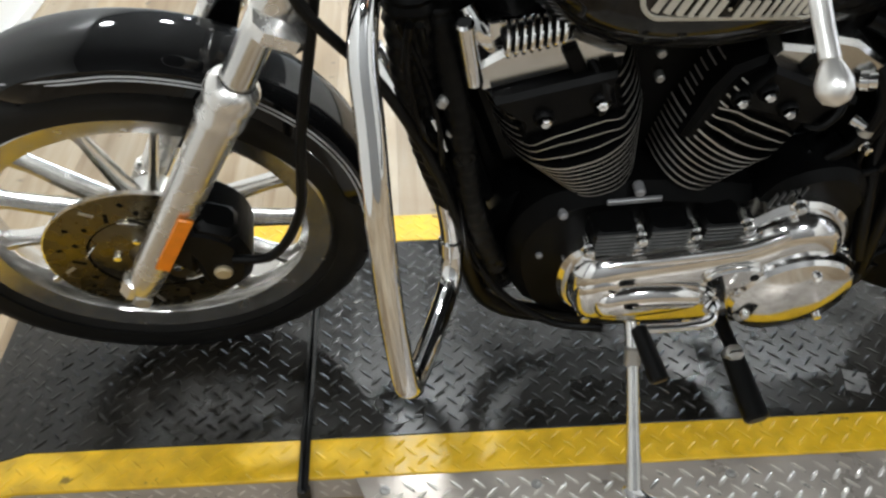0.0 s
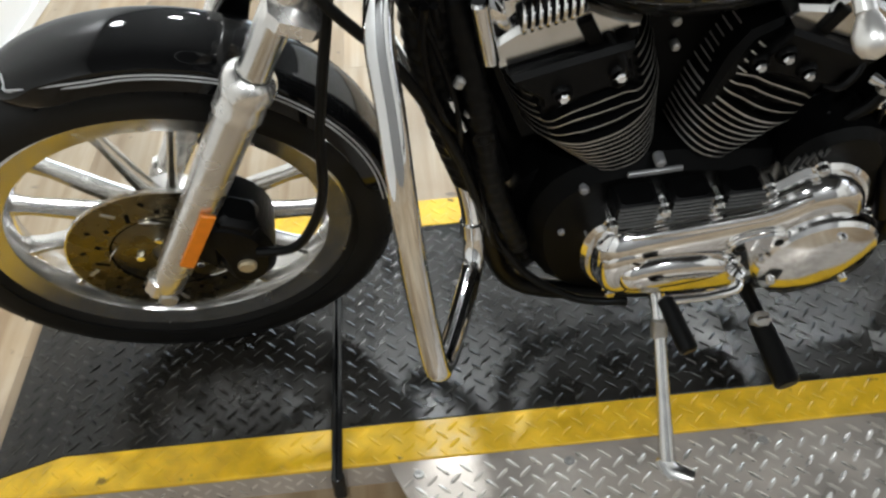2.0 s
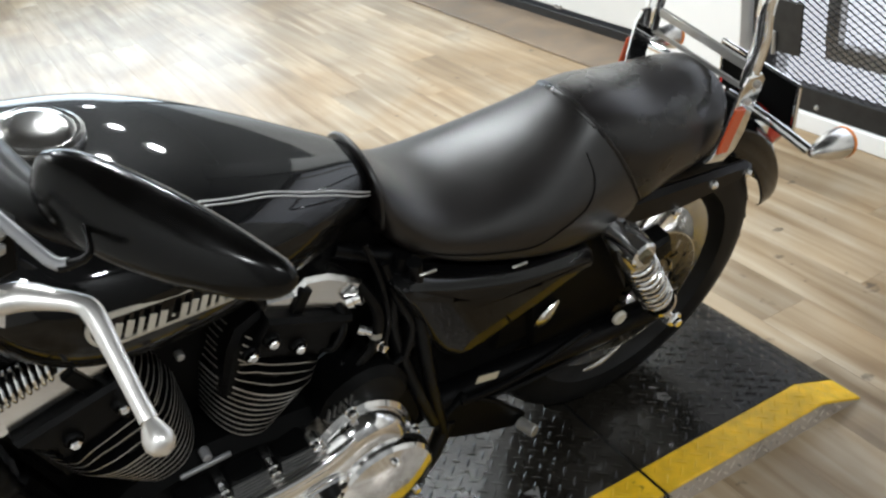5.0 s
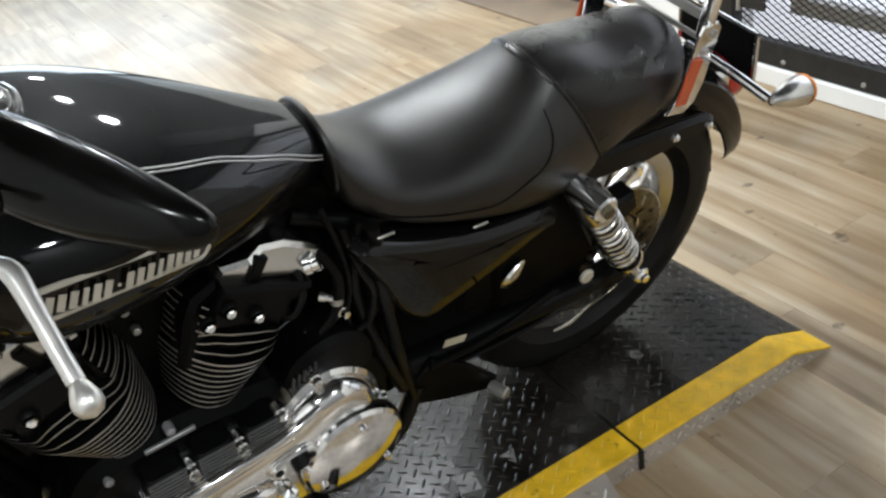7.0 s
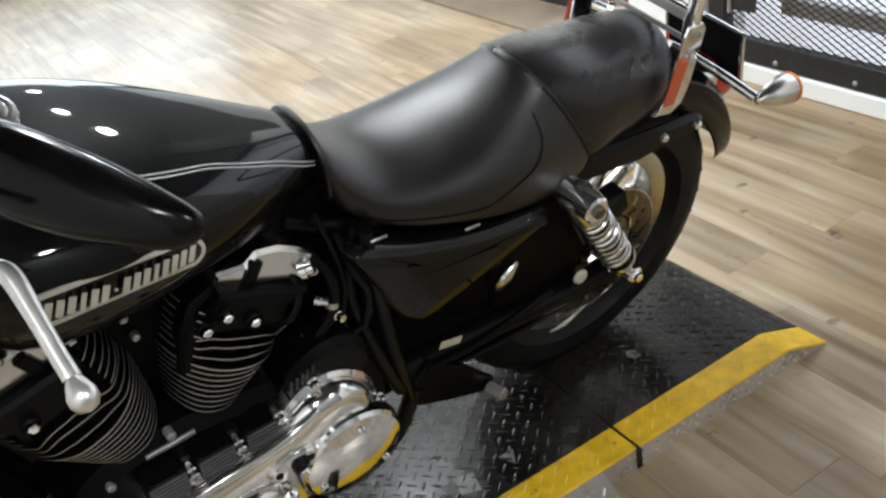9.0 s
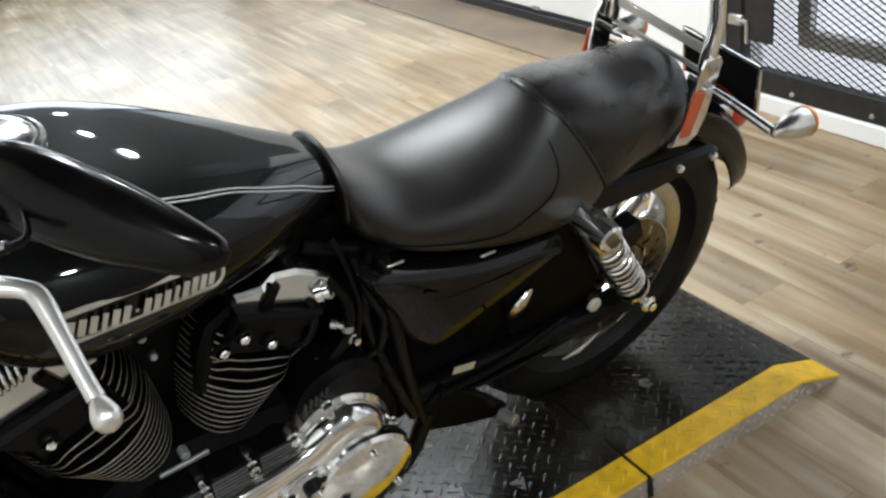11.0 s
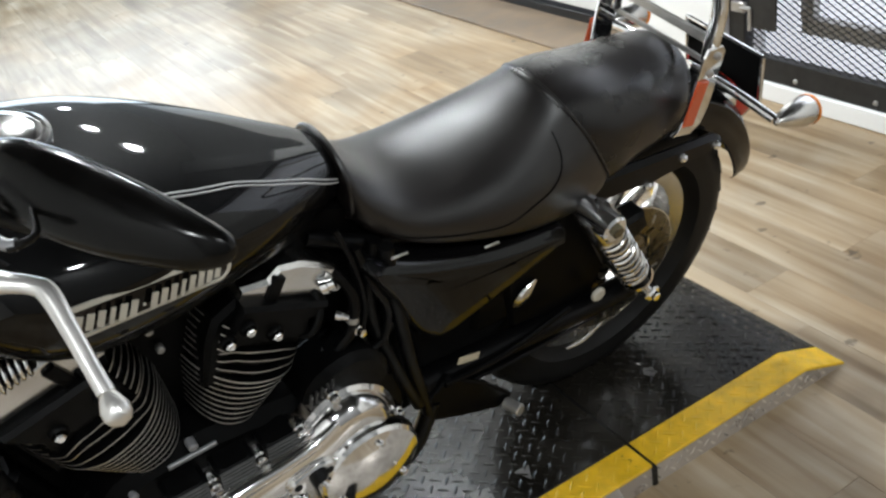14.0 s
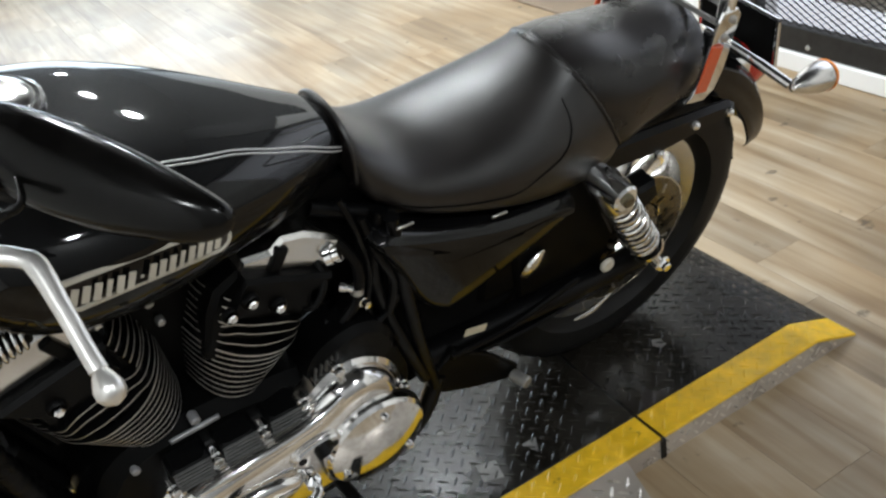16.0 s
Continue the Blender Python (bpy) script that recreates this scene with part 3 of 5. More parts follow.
def wheel(centre, rim_r, tyre_r, rim_half, tyre_half, spokes, name, first=0.3):
    w = part(name, Geo().lathe([(-0.055, 0.018), (-0.055, 0.036), (-0.045, 0.046), (0.045, 0.046), (0.055, 0.036), (0.055, 0.018)], centre, n=32, closed=True), CAST, bike)
    b = rim_r - 0.022
    tp = [(-rim_half + 0.010, rim_r - 0.012), (-rim_half + 0.003, rim_r - 0.001), (-rim_half - 0.006, rim_r + 0.010), (-tyre_half * 0.93, b + (tyre_r - b) * 0.33), (-tyre_half, b + (tyre_r - b) * 0.56), (-tyre_half * 0.96, b + (tyre_r - b) * 0.75), (-tyre_half * 0.80, b + (tyre_r - b) * 0.885), (-tyre_half * 0.5, b + (tyre_r - b) * 0.968), (0, tyre_r)]
    tp += [(-a, r) for a, r in tp[-2::-1]]
    part("tyre", Geo().lathe(tp, centre, n=96), RUBBER, w, "black road tyre")
    grooves = Geo()
    count = 34
    skin = rounded([(a, 0, r) for a, r in tp], 4)
    def on_tyre(turn, side):
        """A point on the tyre's crown: side from -1 to 1 across it."""
        a = side * tyre_half
        q = min((v for v in skin if v.z > b + (tyre_r - b) * 0.5), key=lambda v: abs(v.x - a))
        return centre + Vector((math.cos(turn), 0, math.sin(turn))) * (q.z - 0.0016) + Vector((0, q.x, 0))
    for i in range(count):
        t0 = 2 * math.pi * i / count
        for s in (-1, 1):
            shift = 0.0 if s < 0 else math.pi / count
            path = [on_tyre(t0 + shift + dt, s * w) for dt, w in ((-0.012, 0.90), (0.0, 0.76), (0.055, 0.66), (0.060, 0.5), (0.035, 0.36), (0.085, 0.24))]
            grooves.tube(path, 0.0028, 6, 2, flat=0.45)
    tagged(part("tread_groove", grooves, FOAM, w, "dark tread grooves"), kind="stuff")
    rp = [(-rim_half, rim_r - 0.004), (-rim_half + 0.002, rim_r), (-rim_half + 0.009, rim_r - 0.003), (-rim_half + 0.012, rim_r - 0.03), (0, rim_r - 0.036), (rim_half - 0.012, rim_r - 0.03), (rim_half - 0.009, rim_r - 0.003), (rim_half - 0.002, rim_r), (rim_half, rim_r - 0.004), (rim_half - 0.006, rim_r - 0.036), (0.012, rim_r - 0.046), (-0.012, rim_r - 0.046), (-rim_half + 0.006, rim_r - 0.036)]
    part("rim", Geo().lathe(rp, centre, n=96, closed=True), RIM, w, "silver cast rim")
    for i in range(spokes):
        a = 2 * math.pi * (i + first) / spokes
        d, e = Vector((math.cos(a), 0, math.sin(a))), Vector((-math.sin(a), 0, math.cos(a)))
        rings = []
        for r, hw, hy in ((0.040, 0.0115, 0.022), (0.09, 0.0070, 0.017), (rim_r - 0.07, 0.0060, 0.013), (rim_r - 0.040, 0.0095, 0.016)):
            rings.append([centre + d * r + e * (hw * cx) + Vector((0, hy * cy, 0)) for cx, cy in ((1, -0.5), (0.55, -1), (-0.55, -1), (-1, -0.5), (-1, 0.5), (-0.55, 1), (0.55, 1), (1, 0.5))])
        part("spoke", Geo().loft(rings), RIM, w)
    return w


def brake_disc(centre, y, radius, owner):
    n = 72
    c = Vector((centre.x, y, centre.z))
    ring = part("brake_disc", Geo().lathe([(-0.0025, radius * 0.60), (-0.0025, radius), (0.0025, radius), (0.0025, radius * 0.60)], c, n=n, closed=True), STEEL, owner, "drilled steel brake disc")
    part("disc_carrier", Geo().lathe([(-0.004, 0.03), (-0.004, radius * 0.5), (-0.001, radius * 0.575), (0.003, radius * 0.575), (0.003, 0.03)], c, n=40, closed=True), STEEL, owner)
    part("disc_edge", Geo().lathe([(-0.0032, radius * 0.985), (-0.0032, radius * 1.002), (0.003, radius * 1.002), (0.003, radius * 0.985)], c, n=n, closed=True), POLISHED, ring)
    part("carrier_gap", Geo().lathe([(-0.0008, radius * 0.565), (-0.0008, radius * 0.615), (0.001, radius * 0.615), (0.001, radius * 0.565)], c, n=40, closed=True), FOAM, ring)
    for i in range(15):
        a = 2 * math.pi * i / 15
        for rr, lean in ((0.70, 0.5), (0.84, -0.5)):
            p = c + Vector((math.cos(a + rr), 0, math.sin(a + rr))) * radius * rr
            t = Matrix.Rotation(-(a + rr) + lean, 3, "Y")
            part("disc_slot", Geo().box(p + Vector((0, -0.0028, 0)), (0.020 if i % 3 == 0 else 0.008, 0.0008, 0.006), t, 0.0002), CAST if i % 3 == 0 and rr > 0.8 else FOAM, ring)
    for i in range(5):
        a = 2 * math.pi * (i + 0.15) / 5
        arc = [c + Vector((math.cos(a + k * 0.06), 0, math.sin(a + k * 0.06))) * radius * (0.53 + 0.012 * k) + Vector((0, -0.0045, 0)) for k in range(8)]
        part("carrier_slot", Geo().tube(arc, [0.0015, 0.0034, 0.0034, 0.0015], 8, 2, flat=0.5), POLISHED, ring, "bright slot of the disc carrier")
    for i in range(5):
        a = 2 * math.pi * (i + 0.4) / 5
        p = c + Vector((math.cos(a), 0, math.sin(a))) * 0.045
        part("disc_bolt", Geo().rod(p, p + Vector((0, -0.011, 0)), 0.0065, n=8, ch=0.001), CHROME, owner)


# front wheel
front = wheel(AXLE, 0.263, 0.331, 0.036, 0.052, 13, "front_wheel", 0.78)
brake_disc(AXLE, -0.062, 0.146, front)
front.matrix_local = WHEEL_SET

# fork
RAKE = Vector((0.327, 0, 0.67)).normalized()


def on_fork(d, y, back=0.0):
    """A point d metres up the fork from the axle's height."""
    return Vector((0.0, y, 0.345)) + RAKE * d + Vector((RAKE.z, 0, -RAKE.x)) * back


for y in (-0.085, 0.12):
    leg = part("fork_slider", Geo().tube([on_fork(-0.012, y), on_fork(0.02, y), on_fork(0.10, y), on_fork(0.25, y), on_fork(0.365, y)], [0.021, 0.024, 0.0245, 0.026, 0.027], 24, 3), SILVER, bike, "dull silver fork slider")
    part("fork_collar", Geo().lathe([(0, 0.027), (0.004, 0.0300), (0.014, 0.0300), (0.018, 0.0285), (0.034, 0.0285), (0.038, 0.0315), (0.054, 0.0315), (0.062, 0.027), (0.066, 0.021)], on_fork(0.355, y), RAKE, 32), SILVER, leg, "silver dust collar")
    part("fork_tube", Geo().rod(on_fork(0.40, y), on_fork(0.80, y), 0.0195, n=24), POLISHED, bike, "bright steel fork tube")
    part("upper_cover", Geo().lathe([(0.0, 0.021), (0.003, 0.026), (0.16, 0.026), (0.175, 0.033), (0.215, 0.034), (0.222, 0.028), (0.222, 0.018)], on_fork(0.535, y), RAKE, 32), SILVER, bike, "bright fork cover below the top clamp")
    part("axle_clamp", Geo().box(on_fork(-0.008, y, -0.006), (0.046, 0.036, 0.05), Matrix.Rotation(math.atan2(RAKE.x, RAKE.z), 3, "Y"), 0.012), SILVER, bike)
part("reflector", Geo().box(on_fork(0.140, -0.114, 0.006), (0.020, 0.006, 0.116), Matrix.Rotation(math.atan2(RAKE.x, RAKE.z), 3, "Y"), 0.0025), AMBER, bike, "amber side reflector")
part("axle", Geo().rod((-0.006, -0.100, 0.325), (-0.006, 0.135, 0.325), 0.0105, n=20, ch=0.002).rod((-0.006, -0.108, 0.325), (-0.006, -0.100, 0.325), 0.014, n=6, ch=0.002), CAST, bike, "steel front axle and nut")
lower = part("lower_fork_clamp", Geo().box(on_fork(0.52, 0.0, 0.012), (0.06, 0.25, 0.038), Matrix.Rotation(math.atan2(RAKE.x, RAKE.z), 3, "Y"), 0.018), SILVER, bike, "silver lower fork clamp")
part("top_fork_clamp", Geo().box(on_fork(0.755, 0.0, 0.012), (0.065, 0.255, 0.03), Matrix.Rotation(math.atan2(RAKE.x, RAKE.z), 3, "Y"), 0.009), POLISHED, bike, "silver top fork clamp")

# front brake caliper and hose
cal = part("brake_caliper", Geo().prism([(0.062, 0.470), (0.098, 0.482), (0.138, 0.456), (0.156, 0.41), (0.150, 0.362), (0.122, 0.338), (0.088, 0.350), (0.080, 0.40)], -0.105, -0.005, 0.012, steps=3), WRINKLE, bike, "black four-piston brake caliper")
part("caliper_bolt", Geo().rod((0.116, -0.112, 0.389), (0.116, -0.100, 0.389), 0.013, n=20, ch=0.003), BRASS, cal, "dull brass-coloured caliper plug")
part("caliper_bridge", Geo().box((0.115, -0.077, 0.465), (0.06, 0.05, 0.028), Matrix.Rotation(0.5, 3, "Y"), 0.008), WRINKLE, cal)
part("caliper_bracket", Geo().prism([(0.05, 0.42), (0.075, 0.48), (0.09, 0.47), (0.08, 0.39)], -0.105, -0.08, 0.004), WRINKLE, cal)
part("brake_hose", Geo().tube([(0.135, -0.112, 0.425), (0.190, -0.12, 0.44), (0.232, -0.12, 0.53), (0.245, -0.12, 0.66), (0.268, -0.115, 0.80), (0.29, -0.11, 0.92), (0.34, -0.11, 1.03)], 0.0065, 10, 6), SOFT_RUBBER, bike, "black rubber brake hose")

# fenders: arches about the axles
def arch(centre, a0, a1, crown, edge, half, n=48, thick=0.003, tip=0.55, pull=lambda a: 0.0):
    """A fender from angle a0 to a1; pull: how far it draws in to the wheel at an angle."""
    g = Geo()
    rings = []
    for i in range(n + 1):
        deg = a0 + (a1 - a0) * i / n
        a = radians(deg)
        near = min(i, n - i)
        short = max(0.0, 1 - near / 9)
        end = tip + (1 - tip) * math.sqrt(max(0.0, 1 - short * short))
        lift = short ** 2 * (1 - tip) * 0.9
        d = Vector((math.cos(a), 0, math.sin(a)))
        rise = crown - edge
        prof = [(-half, edge), (-half * 0.995, edge + rise * 0.45), (-half * 0.93, edge + rise * 0.72), (-half * 0.72, edge + rise * 0.91), (-half * 0.38, crown - 0.0015), (0, crown)]
        prof = prof + [(-y, r) for y, r in prof[-2::-1]]
        prof = [(y, r + (crown - r) * lift - pull(deg)) for y, r in prof]
        ring = [centre + d * r + Vector((0, y * end, 0)) for y, r in prof]
        ring += [centre + d * (r - thick) + Vector((0, y * end * 0.96, 0)) for y, r in prof[::-1]]
        rings.append(ring)
    return g.loft(rings)


def hug(deg):
    """How the front fender closes in on the tyre towards its two ends."""
    return 0.050 * max(0.0, 1 - (deg - 8) / 58) ** 1.3 + 0.016 * max(0.0, (deg - 75) / 31) ** 2


fender = part("front_fender", arch(AXLE, 112, 8, 0.386, 0.343, 0.055, n=60, tip=0.15, pull=hug), PAINT, bike, "black gloss front fender with a silver pinstripe")
for r0 in (0.3685, 0.3625):
    loop = []
    for i in range(41):
        deg = 101.5 - 88 * i / 40
        a = radians(deg)
        loop.append(AXLE + Vector((math.cos(a), 0, math.sin(a))) * (r0 - hug(deg)) + Vector((0, -0.0550, 0)))
    for k in range(1, 9):
        u = k / 8
        deg = 101.5 + 4.6 * math.sin(u * math.pi / 2)
        a = radians(deg)
        loop.insert(0, AXLE + Vector((math.cos(a), 0, math.sin(a))) * (r0 + (0.3872 - r0) * u ** 0.9 - hug(deg)) + Vector((0, -0.055 * (1 - 0.62 * u ** 1.6), 0)))
    smooth = loop[0:6:2] + loop[12::4]
    part("pinstripe", Geo().tube(smooth, 0.0012, 6, 6), PIN, fender)
fender.matrix_local = Matrix.Translation((-0.004, 0.028, 0)) @ Matrix.Rotation(radians(1.1), 4, "X")
for y in (-0.078, 0.078):
    part("fender_bracket", Geo().prism([(0.10, 0.60), (0.16, 0.69), (0.185, 0.68), (0.165, 0.60), (0.13, 0.55)], y - 0.004, y + 0.004, 0.002), WRINKLE, fender)

# headlight, handlebar and controls
head = part("headlight", Geo().lathe([(-0.035, 0.0), (-0.035, 0.072), (-0.028, 0.082), (-0.008, 0.085), (0.0, 0.082), (0.03, 0.078), (0.065, 0.062), (0.09, 0.03), (0.095, 0.001)], (0.232, 0, 0.975), (1, 0, 0.15), 40), SATIN, bike, "black headlight shell")
part("headlight_rim", Geo().lathe([(-0.040, 0.070), (-0.042, 0.080), (-0.030, 0.090), (-0.012, 0.090), (-0.010, 0.083), (-0.030, 0.078)], (0.232, 0, 0.975), (1, 0, 0.15), 40, closed=True), CHROME, head, "chrome headlight rim")
bar_pts = [(0.375, -0.0, 1.03), (0.382, -0.035, 1.034), (0.413, -0.062, 1.064), (0.456, -0.10, 1.113), (0.496, -0.14, 1.132), (0.527, -0.18, 1.138), (0.540, -0.22, 1.141)]
bars = part("handlebar", Geo().tube(bar_pts, 0.0145, 18, 6).tube([(x, -y, z) for x, y, z in bar_pts], 0.0145, 18, 6), CHROME, bike, "chrome pull-back handlebar")
for y in (-0.045, 0.045):
    part("riser", Geo().tube([(0.345, y, 0.97), (0.365, y, 1.0), (0.376, y, 1.022)], [0.018, 0.02, 0.022], 16, 3), POLISHED, bike)
GRIP_A, GRIP_B = Vector((0.540, -0.300, 1.150)), Vector((0.625, -0.395, 1.158))
for s in (1, -1):
    d = Vector((GRIP_B.x - GRIP_A.x, (GRIP_B.y - GRIP_A.y) * s, GRIP_B.z - GRIP_A.z)).normalized()
    path = [(0.536, -0.205 * s, 1.141), (0.541, -0.25 * s, 1.146), (0.552, -0.30 * s, 1.151), (0.578, -0.345 * s, 1.155), (0.612, -0.382 * s, 1.157)]
    grip = part("grip", Geo().tube(path, [0.0175, 0.0195, 0.0185, 0.0185, 0.0200], 22, 6), SOFT_RUBBER, bike, "black rubber handlebar grip")
    part("grip_end", Geo().lathe([(0.0, 0.0205), (0.006, 0.0205), (0.010, 0.016), (0.011, 0.0005)], path[-1], d, 20), SOFT_RUBBER, grip)
    c = Vector((0.500, -0.335 * s, 1.166))
    box_turn = Euler((0.0, 0.25, 0.5 * s)).to_matrix()
    switch = part("switch_box", Geo().box(c, (0.060, 0.052, 0.058), box_turn, 0.014).box(c + Vector((-0.012, -0.014 * s, 0.012)), (0.048, 0.036, 0.040), box_turn, 0.012), WRINKLE, bike, "dull black switch housing")
    part("switch_button", Geo().lathe([(0.0, 0.0085), (0.006, 0.0085), (0.010, 0.006), (0.011, 0.0005)], Vector((0.5156, -0.352 * s, 1.1848)), (0.6, -0.6 * s, 0.5), 16), CAST, switch, "small pale switch button")
    part("switch_toggle", Geo().box(Vector((0.5134, -0.355 * s, 1.172)), (0.016, 0.012, 0.010), box_turn, 0.003), CAST, switch)
    perch = part("lever_perch", Geo().loft([[Vector(o) + Vector((w * cx * 0.4, w * cx * 0.3 * s, w * cx)) + Vector((0.5, -0.5 * s, 0.1)) * (0.008 * cy) for cx, cy in ((1, -1), (1, 1), (-1, 1), (-1, -1))] for o, w in (((0.462, -0.346 * s, 1.180), 0.007), ((0.476, -0.354 * s, 1.164), 0.008), ((0.489, -0.364 * s, 1.146), 0.010), ((0.503, -0.370 * s, 1.137), 0.012))]), LEVER_ALU, bike, "silver lever clamp")
LEVER = [(0.488, -0.362, 1.142, 0.008), (0.503, -0.366, 1.140, 0.0115), (0.518, -0.369, 1.139, 0.0115), (0.535, -0.380, 1.137, 0.0085), (0.547, -0.389, 1.135, 0.0075), (0.554, -0.399, 1.131, 0.0082), (0.556, -0.430, 1.116, 0.0068), (0.557, -0.455, 1.103, 0.0065), (0.558, -0.472, 1.094, 0.0068)]
lever = part("clutch_lever", Geo().tube([q[:3] for q in LEVER], [q[3] for q in LEVER], 14, 5, flat=0.8).lathe([(-0.016, 0.004), (-0.010, 0.0072), (-0.002, 0.0103), (0.004, 0.0102), (0.009, 0.0070), (0.0115, 0.001)], (0.5585, -0.484, 1.087), (0.02, -0.85, -0.5), 18), LEVER_ALU, bike, "silver clutch lever with a ball end")

M_AT, M_AX, M_UP = Vector((0.60, -0.42, 1.20)), Vector((0.566, -0.813, -0.136)), Vector((0.531, 0.234, 0.814))
M_OUT = M_AX.cross(M_UP).normalized()
if M_OUT.x > 0:
    M_OUT = -M_OUT
MIRROR = [(-0.088, 0.014), (-0.070, 0.026), (-0.042, 0.0290), (-0.010, 0.0285), (0.027, 0.0255), (0.069, 0.0190), (0.092, 0.0130), (0.0975, 0.0032), (0.092, -0.0075), (0.073, -0.0175), (0.047, -0.0235), (0.022, -0.028), (-0.024, -0.030), (-0.058, -0.025), (-0.084, -0.010)]
ring = rounded([(u, v, 0) for u, v in MIRROR], 3, True)
shell = Geo().loft([[M_AT + M_AX * (q.x * k) + M_UP * (q.y * k) + M_OUT * h for q in ring] for k, h in ((0.95, -0.006), (1.0, -0.004), (1.0, 0.001), (0.96, 0.006), (0.86, 0.011), (0.65, 0.0155), (0.35, 0.0185), (0.05, 0.0195))])
mir = part("mirror", shell, MIRROR_BLACK, bike, "black teardrop mirror seen from its back", 60)
hook = M_AT + M_AX * -0.035 + M_UP * -0.010 + M_OUT * 0.016
part("mirror_stem", Geo().tube([(0.498, -0.345, 1.180), (0.5092, -0.357, 1.216), (0.515, -0.3666, 1.2227), (0.527, -0.393, 1.2135), (0.5396, -0.4207, 1.2038), (0.5471, -0.4272, 1.2035)], 0.0042, 12, 5), STEM, mir, "grey mirror stem")
part("stem_end", Geo().tube([(0.542, -0.426, 1.202), (0.559, -0.430, 1.207), hook], [0.0036, 0.0026, 0.0022], 10, 4), MIRROR_BLACK, mir)


def bullet(centre, axis, r, length, lens_material, label):
    """A chrome turn signal with its lens at the axis's end."""
    a = Vector(axis).normalized()
    b = part("turn_signal", Geo().lathe([(-length, 0.0005), (-length * 0.97, r * 0.25), (-length * 0.8, r * 0.5), (-length * 0.5, r * 0.8), (-length * 0.2, r * 0.97), (0.0, r)], centre, a, 32), POLISHED, bike, label)
    part("lens", Geo().lathe([(0.0, r * 1.03), (0.006, r * 1.04), (0.009, r * 0.95), (0.012, r * 0.6), (0.013, 0.0005)], centre, a, 32), lens_material, b, "ribbed lens")
    return b


for s in (1, -1):
    sig = bullet(Vector((0.434, -0.281 * s, 1.103)), (-1, 0, 0.05), 0.0285, 0.068, AMBER, "chrome front turn signal with an amber lens")
    part("stem", Geo().tube([(0.485, -0.283 * s, 1.11), (0.505, -0.29 * s, 1.14)], 0.008, 10, 3), CHROME, sig)
part("clutch_cable", Geo().tube([(0.466, -0.347, 1.178), (0.43, -0.31, 1.195), (0.36, -0.22, 1.175), (0.285, -0.155, 1.10), (0.24, -0.14, 0.98), (0.262, -0.13, 0.86), (0.335, -0.12, 0.74), (0.40, -0.11, 0.58), (0.45, -0.10, 0.40), (0.50, -0.12, 0.30), (0.58, -0.14, 0.235), (0.66, -0.15, 0.22)], 0.0065, 10, 6), SOFT_RUBBER, bike, "black clutch cable")

# fuel tank
def egg(x, w, zw, top, bottom, shear=0.0, n=28, p_up=2.3, p_low=2.0):
    """A cross-section; shear: how far it leans back towards its foot."""
    ring = []
    for i in range(n):
        a = 2 * math.pi * i / n
        c, s = math.cos(a), math.sin(a)
        p = p_up if s > 0 else p_low
        y = w * math.copysign(abs(c) ** (2 / p), c)
        z = zw + ((top - zw) if s > 0 else (zw - bottom)) * math.copysign(abs(s) ** (2 / p), s)
        ring.append(Vector((x + shear * (top - z), y, z)))
    return ring


TANK = [(0.452, 0.03, 0.92, 0.95, 0.88), (0.462, 0.10, 0.915, 0.982, 0.84), (0.485, 0.155, 0.91, 0.998, 0.809), (0.535, 0.189, 0.900, 1.000, 0.773), (0.60, 0.198, 0.888, 0.990, 0.750), (0.68, 0.189, 0.878, 0.973, 0.742), (0.76, 0.166, 0.865, 0.942, 0.743), (0.84, 0.131, 0.845, 0.904, 0.736), (0.91, 0.090, 0.824, 0.870, 0.738), (0.955, 0.060, 0.810, 0.848, 0.752), (0.976, 0.035, 0.800, 0.832, 0.772), (0.982, 0.010, 0.80, 0.81, 0.79)]
tank = part("fuel_tank", Geo().loft([egg(*r) for r in between(TANK, 4)]), PAINT, bike, "black gloss fuel tank with silver pinstripes", 60)


def tank_side(x, z):
    """How far the left skin of the tank lies off the middle at x and height z."""
    rows = between(TANK, 8)
    k = next(i for i in range(len(rows) - 1) if rows[i + 1][0] >= x)
    u = (x - rows[k][0]) / (rows[k + 1][0] - rows[k][0])
    _, w, zw, top, bottom = [a + (b - a) * u for a, b in zip(rows[k], rows[k + 1])]
    h = (z - zw) / ((top - zw) if z > zw else (zw - bottom))
    p = 2.3 if z > zw else 2.0
    return -w * max(0.0, 1 - min(1, abs(h)) ** p) ** (1 / p)


def tank_skin(x, z, down=0.0, out=0.0006):
    """A point on the left skin of the tank at x and height z, moved down over the skin by so many metres."""
    rows = between(TANK, 8)
    k = next(i for i in range(len(rows) - 1) if rows[i + 1][0] >= x)
    u = (x - rows[k][0]) / (rows[k + 1][0] - rows[k][0])
    _, w, zw, top, bottom = [a + (b - a) * u for a, b in zip(rows[k], rows[k + 1])]

    def point(a):
        c, s = math.cos(a), math.sin(a)
        p = 2.3 if s > 0 else 2.0
        return Vector((x, -w * abs(c) ** (2 / p) - out, zw + ((top - zw) if s > 0 else (zw - bottom)) * math.copysign(abs(s) ** (2 / p), s)))
    a = min((radians(0.25 * i) for i in range(-300, 361)), key=lambda a: abs(point(a).z - z))
    start, gone = point(a), 0.0
    while gone < down:
        a -= 0.002
        nxt = point(a)
        gone += (nxt - start).length
        start = nxt
    return start


